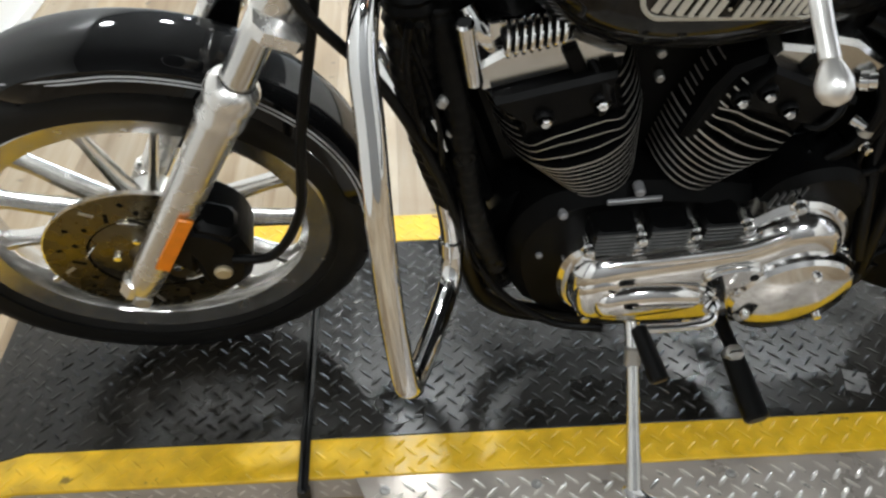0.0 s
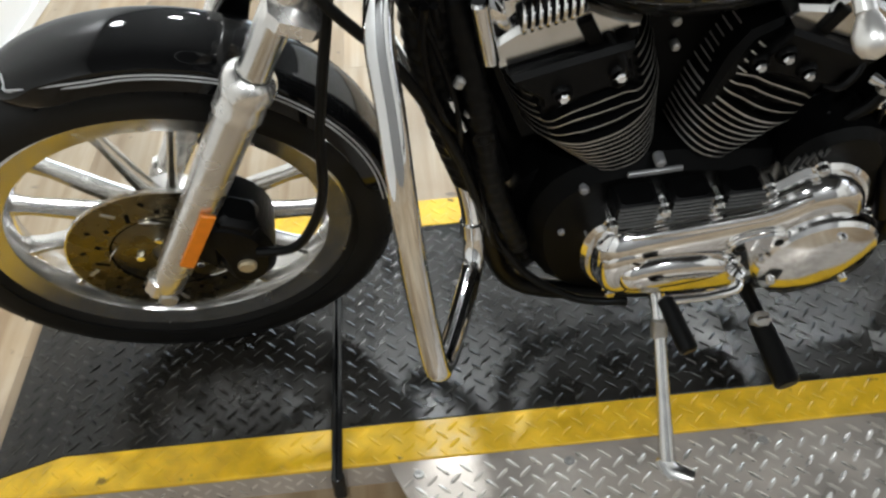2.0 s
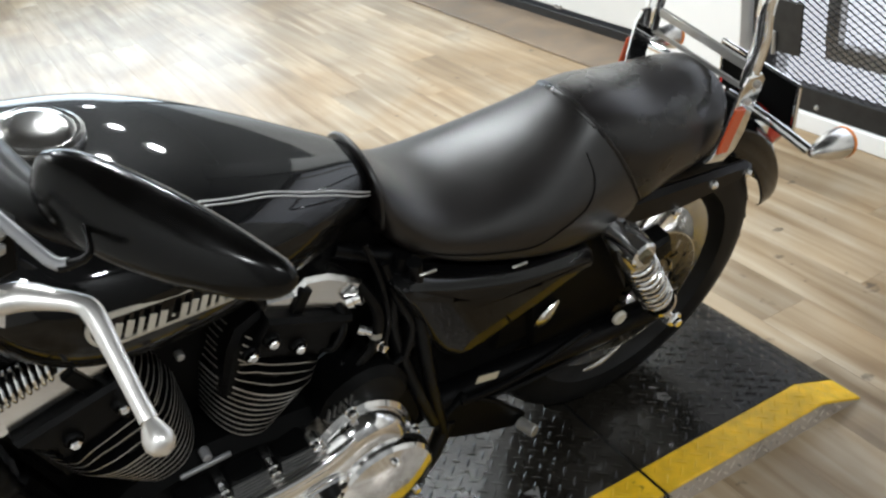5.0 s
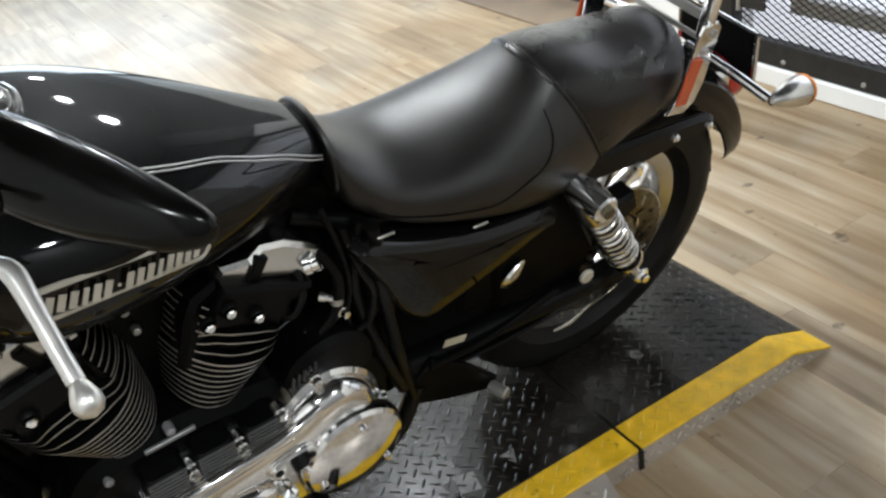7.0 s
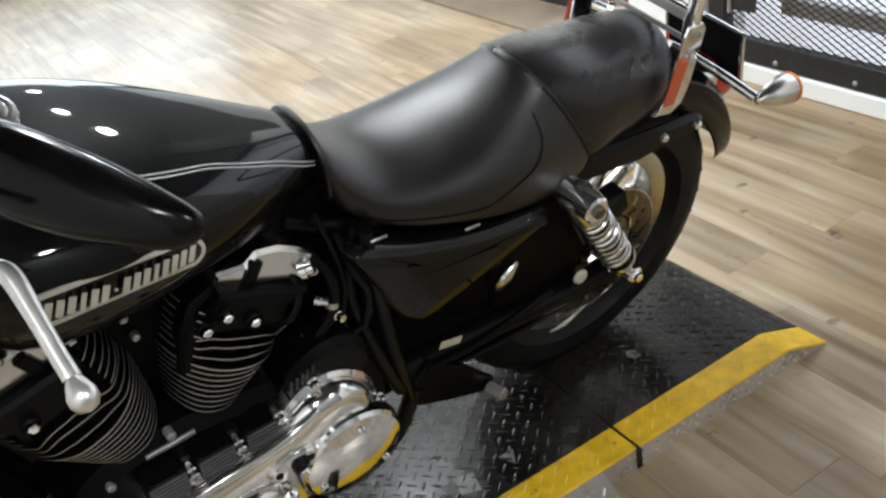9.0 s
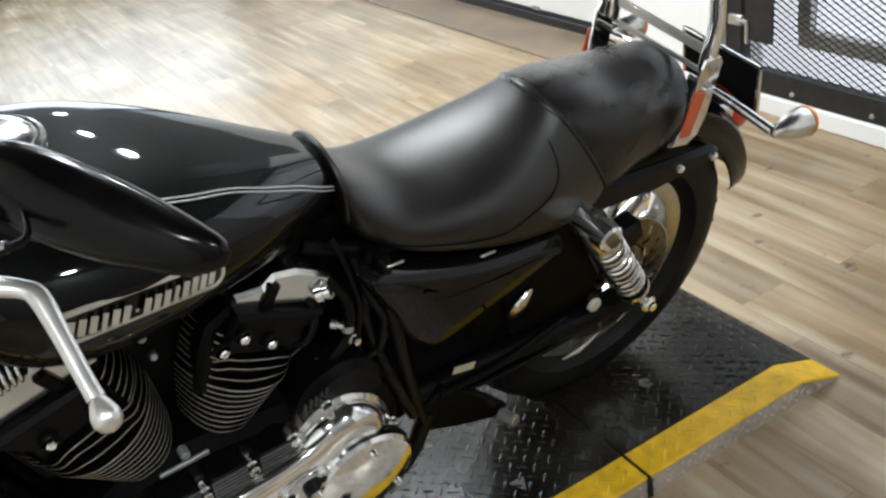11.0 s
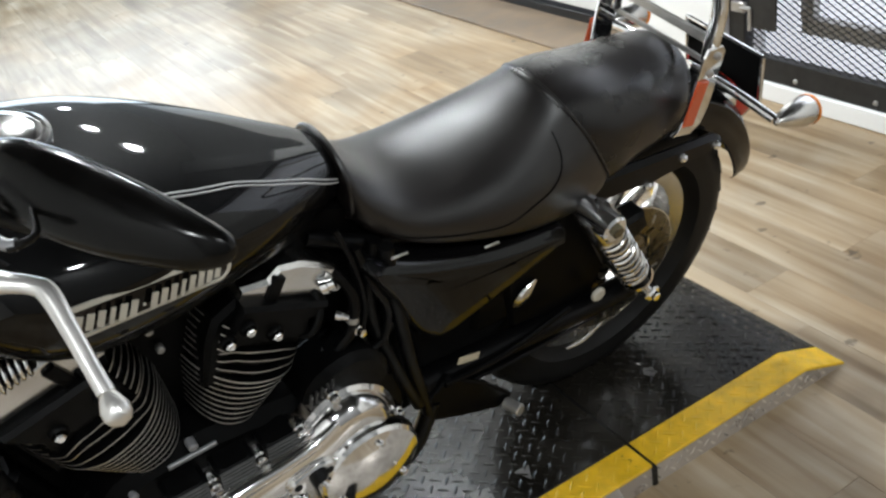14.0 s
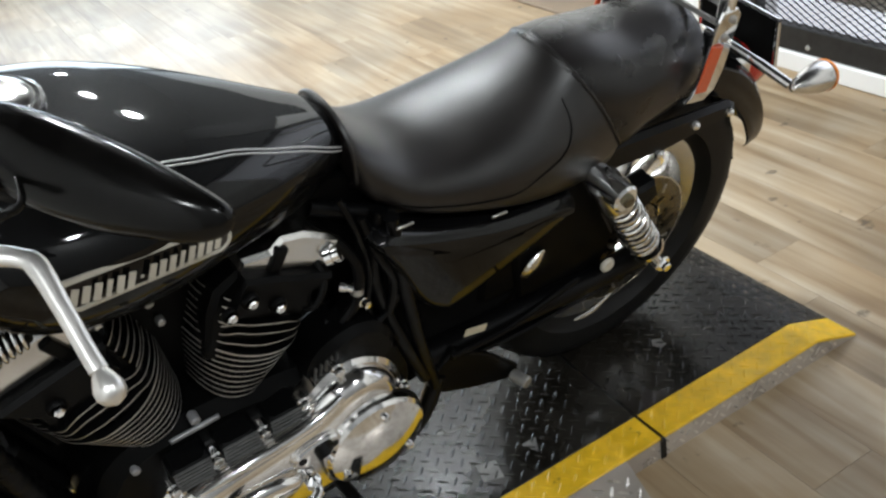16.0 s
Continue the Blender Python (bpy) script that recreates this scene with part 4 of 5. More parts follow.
STRIPE = rounded([(0.60, 0, 0.971), (0.65, 0, 0.962), (0.705, 0, 0.949), (0.75, 0, 0.932), (0.80, 0, 0.911), (0.85, 0, 0.885), (0.90, 0, 0.857), (0.94, 0, 0.829), (0.960, 0, 0.812)], 3)
for down in (0.0, 0.0058):
    part("pinstripe", Geo().tube([tank_skin(q.x, q.z, down) for q in STRIPE], 0.0012, 6, 0), PIN, tank)
BX, BZ, BL, BH, BADGE_FALL = 0.658, 0.886, 0.096, 0.019, 0.20


def badge_ring(l, h, out):
    pts = []
    for i in range(40):
        a = 2 * math.pi * i / 40
        cx = (l - h) * (1 if math.cos(a) > 0 else -1)
        x, z = cx + h * math.cos(a), h * math.sin(a)
        zz = BZ + z - x * BADGE_FALL
        pts.append(Vector((BX + x, tank_side(BX + x, zz) - out, zz)))
    return pts


badge = part("badge", Geo().loft([badge_ring(BL, BH, 0.0), badge_ring(BL, BH, 0.004), badge_ring(BL - 0.004, BH - 0.003, 0.005)]), BADGE, tank, "long oval badge with pale bars and rim", 60)
g = Geo()
g.loft([badge_ring(BL + 0.001, BH + 0.001, 0.0035), badge_ring(BL + 0.001, BH + 0.001, 0.006), badge_ring(BL - 0.003, BH - 0.0035, 0.0068), badge_ring(BL - 0.004, BH - 0.0045, 0.0045)], cap=False)
part("badge_rim", g, IVORY, badge, "ivory rim")
# fifteen slanted marks, with a dot between the two words
for i in range(15):
    x = BX - BL + 0.017 + i * 0.0113
    hw, hh = (0.0016, 0.0016) if i == 6 else ((0.0026, 0.0100) if i in (3, 10) else (0.0038, 0.0100))
    zz = BZ - (x - BX) * BADGE_FALL
    slope = math.atan2(tank_side(x + 0.01, zz) - tank_side(x - 0.01, zz), 0.02)
    tilt_in = math.atan2(tank_side(x, zz + 0.008) - tank_side(x, zz - 0.008), 0.016)
    turn = Matrix.Rotation(slope, 3, "Z") @ Matrix.Rotation(-tilt_in, 3, "X") @ Matrix.Rotation(0.22 + BADGE_FALL, 3, "Y")
    part("bar", Geo().box((x, tank_side(x, zz) - 0.0058, zz), (hw * 2, 0.0016, hh * 2), turn, 0.0003), IVORY, badge)
part("fuel_cap", Geo().lathe([(-0.012, 0.047), (0.003, 0.050), (0.008, 0.049), (0.011, 0.044), (0.010, 0.040), (0.015, 0.033), (0.018, 0.02), (0.019, 0.0005)], (0.600, 0.02, 0.990), (0.16, 0, 1), 36), POLISHED, tank, "chrome fuel cap")

# seat
SEAT = [(0.962, 0.05, 0.80, 0.852, 0.77, 0.0), (0.968, 0.08, 0.779, 0.851, 0.744, 0.0), (0.99, 0.10, 0.747, 0.813, 0.716, 0.0), (1.04, 0.12, 0.712, 0.770, 0.683, 0.05), (1.11, 0.135, 0.691, 0.752, 0.648, 0.15), (1.19, 0.143, 0.679, 0.754, 0.606, 0.3), (1.26, 0.138, 0.674, 0.769, 0.580, 0.45), (1.315, 0.124, 0.668, 0.793, 0.585, 0.53), (1.334, 0.116, 0.668, 0.806, 0.60, 0.56)]
seat = part("rider_seat", Geo().loft([egg(*r, n=40, p_up=2.2, p_low=4.0) for r in between(SEAT, 5)]), LEATHER, bike, "black vinyl rider seat, scuffed and shiny", 60)
PILLION = [(1.326, 0.112, 0.672, 0.800, 0.60, 0.55), (1.336, 0.1175, 0.676, 0.8075, 0.598, 0.55), (1.40, 0.121, 0.692, 0.800, 0.608, 0.38), (1.48, 0.116, 0.705, 0.782, 0.614, 0.2), (1.55, 0.109, 0.690, 0.780, 0.622, 0.1), (1.61, 0.098, 0.690, 0.776, 0.645, 0.05), (1.642, 0.078, 0.705, 0.768, 0.67, 0.0), (1.660, 0.04, 0.71, 0.745, 0.69, 0.0)]
pillion = part("pillion_seat", Geo().loft([egg(*r, n=40, p_up=2.1, p_low=4.0) for r in between(PILLION, 5)]), PILLION_VINYL, bike, "black vinyl pillion pad", 60)
seam = egg(1.335, 0.1172, 0.674, 0.8072, 0.598, 0.555, n=48, p_up=2.1, p_low=4.0)
part("piping", Geo().tube(seam, 0.0026, 8, 0, closed=True), LEATHER, pillion, "raised seam across the seat")
rim_pts = egg(0.967, 0.077, 0.78, 0.849, 0.742, n=36, p_up=2.2, p_low=4.0)
part("front_welt", Geo().tube(rim_pts, 0.0042, 8, 0, closed=True), LEATHER, seat)
def seat_point(x, turn):
    rows = between(SEAT, 16)
    r = min(rows, key=lambda q: abs(q[0] - x))
    c, s = math.cos(radians(turn)), math.sin(radians(turn))
    p = 2.2 if s > 0 else 4.0
    z = r[2] + ((r[3] - r[2]) if s > 0 else (r[2] - r[4])) * 1.002 * math.copysign(abs(s) ** (2 / p), s)
    return (r[0] + r[5] * (r[3] - z), r[1] * 1.002 * math.copysign(abs(c) ** (2 / p), c), z)


stitch = [seat_point(x, a) for x, a in ((0.975, 190), (1.02, 184), (1.07, 181), (1.12, 182), (1.17, 182), (1.215, 178), (1.25, 170), (1.275, 160), (1.29, 148), (1.30, 132))]
part("stitching", Geo().tube(stitch, 0.0013, 6, 6), SOFT_RUBBER, seat)

# engine
def in_cylinder(tilt, foot):
    """Lays (along, across, up) of a cylinder into the engine."""
    a = Vector((math.sin(tilt), 0, math.cos(tilt)))
    p = Vector((math.cos(tilt), 0, -math.sin(tilt)))
    return lambda q: foot + p * q[0] + Vector((0, q[1], 0)) + a * q[2]


def height_at(line, u):
    """The height of a fin's line at u, its corners eased."""
    def straight(w):
        w = min(max(w, line[0][0]), line[-1][0])
        for (u0, d0), (u1, d1) in zip(line, line[1:]):
            if w <= u1:
                return d0 + (d1 - d0) * (w - u0) / (u1 - u0)
        return line[-1][1]
    return (straight(u - 0.006) + straight(u - 0.003) + straight(u) + straight(u + 0.003) + straight(u + 0.006)) / 5


def fin(to, line, cu, hu, hv, thick=0.0022, t0=0.0, t1=360.0, n=96, power=2.5, inner=0.90):
    """A cooling fin round a cylinder, or round a piece of it from t0 to t1 degrees, along a line of heights."""
    whole = t1 - t0 >= 360
    rings = []
    for k, dz in ((inner, 0), (1.0, 0), (1.0, thick), (inner, thick)):
        ring = []
        for i in range(n if whole else n + 1):
            t = radians(t0 + (t1 - t0) * i / n)
            c, q = math.cos(t), math.sin(t)
            u = cu + k * hu * math.copysign(abs(c) ** (2 / power), c)
            v = k * hv * math.copysign(abs(q) ** (2 / power), q)
            ring.append(to((u, v, height_at(line, u) + dz)))
        rings.append(ring)
    g = Geo()
    for r in range(4):
        g.loft([rings[r], rings[(r + 1) % 4]], closed=whole, cap=False, slot=1 if r == 1 else 0)
    return g


# for each cylinder: foot, tilt, lowest fin (height, middle, half width), head (middle, half width), lines of the four head fins,
# ends and heights of the short corner fins in front and behind, bolts, rocker outline, strap, head outline, outline of its flat face
CYLINDERS = [
    ("front_cylinder", (0.600, 0.520), -19, (-0.004, 0.014, 0.060), (0.002, 0.093),
     [[(-0.09, 0.082), (-0.06, 0.079), (-0.025, 0.0735), (0.015, 0.074), (0.055, 0.078), (0.09, 0.083)],
      [(-0.09, 0.096), (-0.05, 0.0918), (-0.031, 0.098), (0.01, 0.099), (0.042, 0.098), (0.06, 0.089), (0.09, 0.091)],
      [(-0.09, 0.111), (-0.06, 0.105), (-0.05, 0.107), (-0.036, 0.117), (-0.02, 0.123), (0.018, 0.122), (0.04, 0.117), (0.056, 0.104), (0.09, 0.103)],
      [(-0.09, 0.122), (-0.062, 0.117), (-0.05, 0.119), (-0.037, 0.131), (-0.02, 0.139), (0.018, 0.1415), (0.04, 0.137), (0.057, 0.120), (0.09, 0.117)]],
     (0.127, 0.140, 0.154, 0.172, 0.190), (0.130, 0.144, 0.158, 0.175, 0.191),
     [(-0.027, 0.1735), (0.039, 0.175)],
     [(-0.084, 0.218), (0.074, 0.206), (0.080, 0.218), (0.062, 0.228), (0.030, 0.262), (-0.040, 0.270), (-0.080, 0.258)], (0.024, 0.214),
     [(-0.060, 0.07), (0.062, 0.07), (0.070, 0.15), (0.073, 0.206), (-0.079, 0.218), (-0.072, 0.16)],
     [(-0.052, 0.150), (0.054, 0.150), (0.055, 0.18), (0.064, 0.207), (-0.074, 0.219), (-0.054, 0.17)]),
    ("rear_cylinder", (0.764, 0.496), 22, (0.009, -0.039, 0.054), (-0.024, 0.090),
     [[(-0.13, 0.094), (-0.073, 0.0915), (-0.026, 0.0863), (0.018, 0.0858), (0.066, 0.092)],
      [(-0.13, 0.110), (-0.10, 0.108), (-0.08, 0.1067), (-0.0708, 0.1102), (-0.03, 0.1065), (0.0045, 0.1058), (0.043, 0.0975), (0.066, 0.099)],
      [(-0.13, 0.122), (-0.09, 0.119), (-0.0785, 0.121), (-0.072, 0.1289), (-0.035, 0.1275), (0.0, 0.1228), (0.0295, 0.1128), (0.066, 0.114)],
      [(-0.13, 0.133), (-0.092, 0.129), (-0.083, 0.1336), (-0.0748, 0.143), (-0.038, 0.144), (0.0, 0.1395), (0.031, 0.1240), (0.066, 0.126)]],
     (0.142, 0.154, 0.167, 0.181), (0.1437, 0.1594, 0.1745, 0.1886, 0.2010),
     [(-0.066, 0.188), (-0.022, 0.172), (-0.091, 0.170)],
     [(-0.077, 0.212), (0.080, 0.205), (0.090, 0.218), (0.066, 0.254), (0.008, 0.268), (-0.026, 0.264), (-0.038, 0.244), (-0.076, 0.236)], (-0.028, 0.215),
     [(-0.095, 0.07), (0.032, 0.07), (0.046, 0.15), (0.060, 0.206), (-0.079, 0.218), (-0.105, 0.19), (-0.108, 0.15)],
     [(-0.086, 0.152), (0.032, 0.152), (0.034, 0.18), (0.058, 0.207), (-0.076, 0.219), (-0.086, 0.18)])]
for name, foot, tilt, (low, low_u, low_half), (head_u, head_half), lines, front_short, back_short, bolts, outline, strap_at, head_outline, face_outline in CYLINDERS:
    tilt = radians(tilt)
    to = in_cylinder(tilt, Vector((foot[0], 0, foot[1])))
    flat = lambda q, to=to: to((q.x, q.y, q.z))
    core = [[to((low_u + r * math.cos(2 * math.pi * i / 24), 2.0 * r * math.sin(2 * math.pi * i / 24), d)) for i in range(24)] for d, r in ((-0.06, 0.045), (0.0, 0.048), (0.09, 0.056), (0.20, 0.050))]
    cyl = part(name, Geo().loft(core), WRINKLE, bike, "black finned engine cylinder with bright fin edges")
    for k in range(8):
        w = k / 8
        d = low + (height_at(lines[0], head_u) - low) * w
        rise = [(u, d + (h - height_at(lines[0], head_u)) * w) for u, h in lines[0]]
        part("fin", fin(to, rise, low_u + (head_u - low_u) * w, low_half + (head_half - 0.004 - low_half) * min(1, 1.15 * w), 0.121 + 0.006 * w, 0.0021), [WRINKLE, FIN_EDGE], cyl)
    for k, wave in enumerate(lines):
        part("head_fin", fin(to, wave, head_u, head_half, 0.128, 0.0030 if k == 0 else 0.0022, n=128), [WRINKLE, FIN_EDGE], cyl)
    for heights, t0, t1 in ((front_short, 172, 236), (back_short, 304, 368)):
        for d in heights:
            part("corner_fin", fin(to, [(-0.2, d), (0.2, d)], head_u, head_half, 0.129, 0.0024, t0, t1, 20, 2.8, 0.78), [WRINKLE, FIN_EDGE], cyl)
    part("cylinder_head", Geo().prism(head_outline, -0.104, 0.108, 0.008, to=flat), WRINKLE, cyl)
    part("head_face", Geo().prism(face_outline, -0.122, -0.09, 0.006, to=flat), WRINKLE, cyl)
    for u, d in bolts:
        part("head_bolt", Geo().rod(to((u, -0.118, d)), to((u, -0.136, d)), 0.0072, n=6, ch=0.002), CHROME, cyl)
        part("bolt_boss", Geo().lathe([(0, 0.0125), (0.005, 0.0115), (0.007, 0.0095)], to((u, -0.123, d)), (0, -1, 0), 18), WRINKLE, cyl)
    rock = part("rocker_box", Geo().prism(outline, -0.103, 0.103, 0.006, to=flat), POLISHED, cyl, "polished rocker box")
    part("rocker_strap", Geo().box(to((strap_at[0], -0.103, strap_at[1])), (0.018, 0.012, 0.075), Matrix.Rotation(tilt - 0.12 * (1 if tilt < 0 else -1), 3, "Y"), 0.002), WRINKLE, rock)
    part("spark_lead", Geo().tube([to((0.03, -0.115, 0.15)), to((0.038, -0.128, 0.165)), to((0.045, -0.115, 0.20)), to((0.02, -0.06, 0.255))], 0.0055, 8, 5), SOFT_RUBBER, cyl)
coil = part("ribbed_coil", Geo().rod((0.460, -0.122, 0.793), (0.528, -0.122, 0.810), 0.014, n=20, ch=0.003), WRINKLE, bike, "ribbed chrome coil above the front rocker box")
for k in range(8):
    c = Vector((0.466 + 0.0080 * k, -0.122, 0.7945 + 0.0020 * k))
    part("coil_ring", Geo().tube([c + Vector((0.002 * math.cos(t), 0.0175 * math.cos(t), 0.0175 * math.sin(t))) for t in (2 * math.pi * i / 20 for i in range(20))], 0.0024, 8, 0, closed=True), CHROME, coil)
carb = part("carburettor", Geo().prism([(0.61, 0.76), (0.80, 0.76), (0.75, 0.62), (0.70, 0.50), (0.64, 0.50), (0.63, 0.62)], -0.05, 0.10, 0.012), SOOT, bike, "black carburettor between the cylinders")
for x, z in ((0.665, 0.70), (0.69, 0.715), (0.672, 0.66), (0.64, 0.645)):
    part("carburettor_screw", Geo().rod((x, -0.045, z), (x, -0.062, z), 0.006, n=8, ch=0.0015), CAST, carb)

case = part("crankcase", Geo().prism([(0.50, 0.40), (0.53, 0.49), (0.60, 0.522), (0.70, 0.522), (0.82, 0.50), (0.93, 0.49), (1.0, 0.46), (1.02, 0.36), (0.97, 0.24), (0.85, 0.205), (0.65, 0.205), (0.54, 0.26)], -0.125, 0.13, 0.02, steps=3), SOOT, bike, "black engine case")
part("case_front_cover", Geo().prism([(0.485, 0.40), (0.50, 0.455), (0.545, 0.48), (0.60, 0.40), (0.56, 0.27), (0.50, 0.29)], -0.09, 0.10, 0.02, steps=3), SOOT, case)
for x, z, r in ((0.660, 0.528, 0.010), (0.566, 0.490, 0.009), (0.545, 0.40, 0.007), (0.81, 0.477, 0.009)):
    part("case_bolt", Geo().rod((x, -0.112, z), (x, -0.131, z), r * 0.72, n=10, ch=0.002), STEM, case)
part("name_plate", Geo().box((0.656, -0.1275, 0.512), (0.072, 0.005, 0.008), Matrix.Rotation(-0.02, 3, "Y"), 0.001), STEM, case, "thin grey strip on the engine case")
for x0 in (0.60, 0.672, 0.745):
    block = part("oil_fin_block", Geo().box((x0 + 0.03, -0.140, 0.468), (0.058, 0.05, 0.044), None, 0.006), WRINKLE, case)
    for k in range(6):
        part("rib", Geo().box((x0 + 0.03, -0.1655, 0.450 + k * 0.0078), (0.054, 0.004, 0.003), None, 0.0008), RIB, block)
gear = part("starter_cover", Geo().prism([(0.825, 0.50), (0.85, 0.545), (0.91, 0.56), (0.955, 0.535), (0.975, 0.48), (0.93, 0.45), (0.85, 0.46)], -0.145, -0.06, 0.012, steps=3), WRINKLE, bike, "black ribbed cover above the primary case")
for k in range(5):
    part("rib", Geo().box((0.832 + k * 0.009, -0.146, 0.505 + k * 0.003), (0.003, 0.006, 0.045), Matrix.Rotation(0.2, 3, "Y"), 0.001), RIB, gear)

# primary cover
PRIMARY = [(0.568, 0.375), (0.572, 0.425), (0.598, 0.452), (0.664, 0.470), (0.737, 0.470), (0.803, 0.483), (0.846, 0.512), (0.895, 0.515), (0.945, 0.478), (0.968, 0.42), (0.972, 0.35), (0.945, 0.285), (0.885, 0.262), (0.835, 0.275), (0.790, 0.262), (0.720, 0.270), (0.655, 0.272), (0.605, 0.295), (0.578, 0.33)]
primary = part("primary_cover", Geo().prism(PRIMARY, -0.160, -0.12, 0.006, steps=4), COVER_CHROME, bike, "polished chrome primary drive cover", 28)
INNER = [(0.578, 0.378), (0.586, 0.420), (0.618, 0.442), (0.70, 0.455), (0.80, 0.470), (0.85, 0.497), (0.90, 0.50), (0.942, 0.462), (0.957, 0.40), (0.957, 0.34), (0.925, 0.292), (0.86, 0.280), (0.79, 0.276), (0.70, 0.281), (0.63, 0.295), (0.590, 0.33)]
part("raised_body", pillow(INNER, -0.158, 0.034, 0.030), COVER_CHROME, primary, "", 50)
part("nose_boss", pillow([(0.585, 0.37), (0.59, 0.405), (0.62, 0.425), (0.652, 0.41), (0.66, 0.37), (0.648, 0.335), (0.62, 0.32), (0.594, 0.335)], -0.176, 0.022, 0.022), COVER_CHROME, primary, "", 50)
part("gear_boss", pillow([(0.61, 0.372), (0.622, 0.396), (0.67, 0.404), (0.735, 0.397), (0.768, 0.375), (0.745, 0.350), (0.68, 0.340), (0.625, 0.345)], -0.190, 0.020, 0.020), COVER_CHROME, primary, "", 50)
part("ridge", Geo().tube([(0.625, -0.176, 0.437), (0.70, -0.180, 0.449), (0.80, -0.182, 0.463), (0.855, -0.182, 0.487)], [0.004, 0.009, 0.010, 0.006], 12, 5), COVER_CHROME, primary, "", 60)
insp = part("inspection_cover", Geo().prism([(0.755, 0.418), (0.775, 0.436), (0.815, 0.440), (0.838, 0.425), (0.832, 0.404), (0.805, 0.394), (0.77, 0.398)], -0.202, -0.18, 0.003, steps=4), CHROME, primary, "oval inspection cover")
for x, z in ((0.77, 0.417), (0.823, 0.419)):
    part("screw", Geo().rod((x, -0.201, z), (x, -0.204, z), 0.0065, n=12, ch=0.001), SATIN, insp)
derby = part("derby_cover", Geo().lathe([(0.0, 0.088), (0.014, 0.087), (0.020, 0.082), (0.022, 0.076), (0.028, 0.060), (0.033, 0.035), (0.035, 0.0005)], (0.893, -0.186, 0.362), (0, -1, 0), 56), COVER_CHROME, primary, "round domed chrome clutch cover", 28)
part("cover_seam", Geo().lathe([(-0.002, 0.0870), (0.0015, 0.0885), (0.0015, 0.0895), (-0.002, 0.0905)], (0.893, -0.187, 0.362), (0, -1, 0), 56), SATIN, primary)
part("cover_gasket", Geo().prism([(0.7525, 0.418), (0.774, 0.4385), (0.816, 0.443), (0.841, 0.4255), (0.835, 0.402), (0.8055, 0.391), (0.768, 0.395)], -0.1965, -0.18, 0.002, steps=4), POLISHED, primary)
for i in range(3):
    a = radians(80 + 120 * i)
    p = Vector((0.893 + 0.066 * math.cos(a), -0.209, 0.362 + 0.066 * math.sin(a)))
    part("screw", Geo().rod(p, p + Vector((0, -0.009, 0)), 0.0065, n=14, ch=0.0015), CHROME, derby)
for x, z in ((0.598, 0.457), (0.665, 0.475), (0.737, 0.476), (0.803, 0.489), (0.862, 0.521), (0.968, 0.40), (0.62, 0.285), (0.70, 0.264), (0.78, 0.258)):
    part("bolt_lug", Geo().rod((x, -0.140, z), (x, -0.163, z), 0.0100, n=18, ch=0.003), CHROME, primary)
    part("cover_bolt", Geo().rod((x, -0.160, z), (x, -0.172, z), 0.0078, n=16, ch=0.002), POLISHED, primary, "bright socket bolt")

# shift linkage, peg and stand
shift = part("shift_lever", Geo().tube([(0.775, -0.19, 0.358), (0.776, -0.222, 0.352), (0.735, -0.232, 0.356), (0.668, -0.234, 0.362)], [0.009, 0.009, 0.0065, 0.006], 12, 4).box((0.777, -0.205, 0.362), (0.024, 0.026, 0.026), None, 0.008), CHROME, bike, "chrome gear shift lever")
part("shift_peg", Geo().rod((0.668, -0.230, 0.362), (0.684, -0.306, 0.345), 0.0115, 0.0135, 16, 0.003), SOFT_RUBBER, shift, "black rubber toe peg")
peg = part("foot_peg", Geo().rod((0.84, -0.215, 0.238), (0.852, -0.325, 0.225), 0.016, 0.019, 18, 0.004), SOFT_RUBBER, bike, "black rubber rider foot peg")
part("peg_mount", Geo().tube([(0.83, -0.11, 0.25), (0.84, -0.17, 0.238), (0.845, -0.222, 0.236)], [0.014, 0.011, 0.010], 12, 4), SATIN, peg)
part("peg_joint", Geo().box((0.838, -0.226, 0.247), (0.026, 0.022, 0.034), Matrix.Rotation(0.3, 3, "X"), 0.007).rod((0.824, -0.226, 0.247), (0.852, -0.226, 0.247), 0.006, n=12, ch=0.001), CAST, peg, "worn steel peg joint")
stand = part("side_stand", Geo().tube([(0.690, -0.165, 0.275), (0.690, -0.205, 0.247), (0.684, -0.30, 0.176), (0.679, -0.372, 0.123)], [0.009, 0.0105, 0.0105, 0.013], 12, 4), POLISHED, bike, "bright steel side stand")
part("stand_joint", Geo().rod((0.690, -0.205, 0.255), (0.689, -0.222, 0.230), 0.013, n=14, ch=0.002), CAST, stand)
part("stand_foot", Geo().tube([(0.672, -0.366, 0.126), (0.685, -0.385, 0.1125), (0.715, -0.400, 0.108)], [0.013, 0.017, 0.012], 12, 4, flat=0.45), POLISHED, stand)

# frame
FR = [[(0.375, -0.03, 0.93), (0.40, -0.05, 0.78), (0.43, -0.075, 0.55), (0.455, -0.085, 0.34), (0.50, -0.09, 0.225), (0.62, -0.10, 0.185), (0.85, -0.12, 0.185), (1.0, -0.13, 0.21), (1.06, -0.125, 0.32)],
      [(0.99, -0.12, 0.72), (1.00, -0.125, 0.60), (1.02, -0.13, 0.45), (1.05, -0.13, 0.30)],
      [(0.90, -0.06, 0.74), (1.0, -0.085, 0.70), (1.2, -0.09, 0.65), (1.40, -0.09, 0.63)],
      [(0.985, -0.10, 0.72), (0.965, -0.105, 0.60), (0.995, -0.125, 0.45), (1.03, -0.13, 0.34)]]
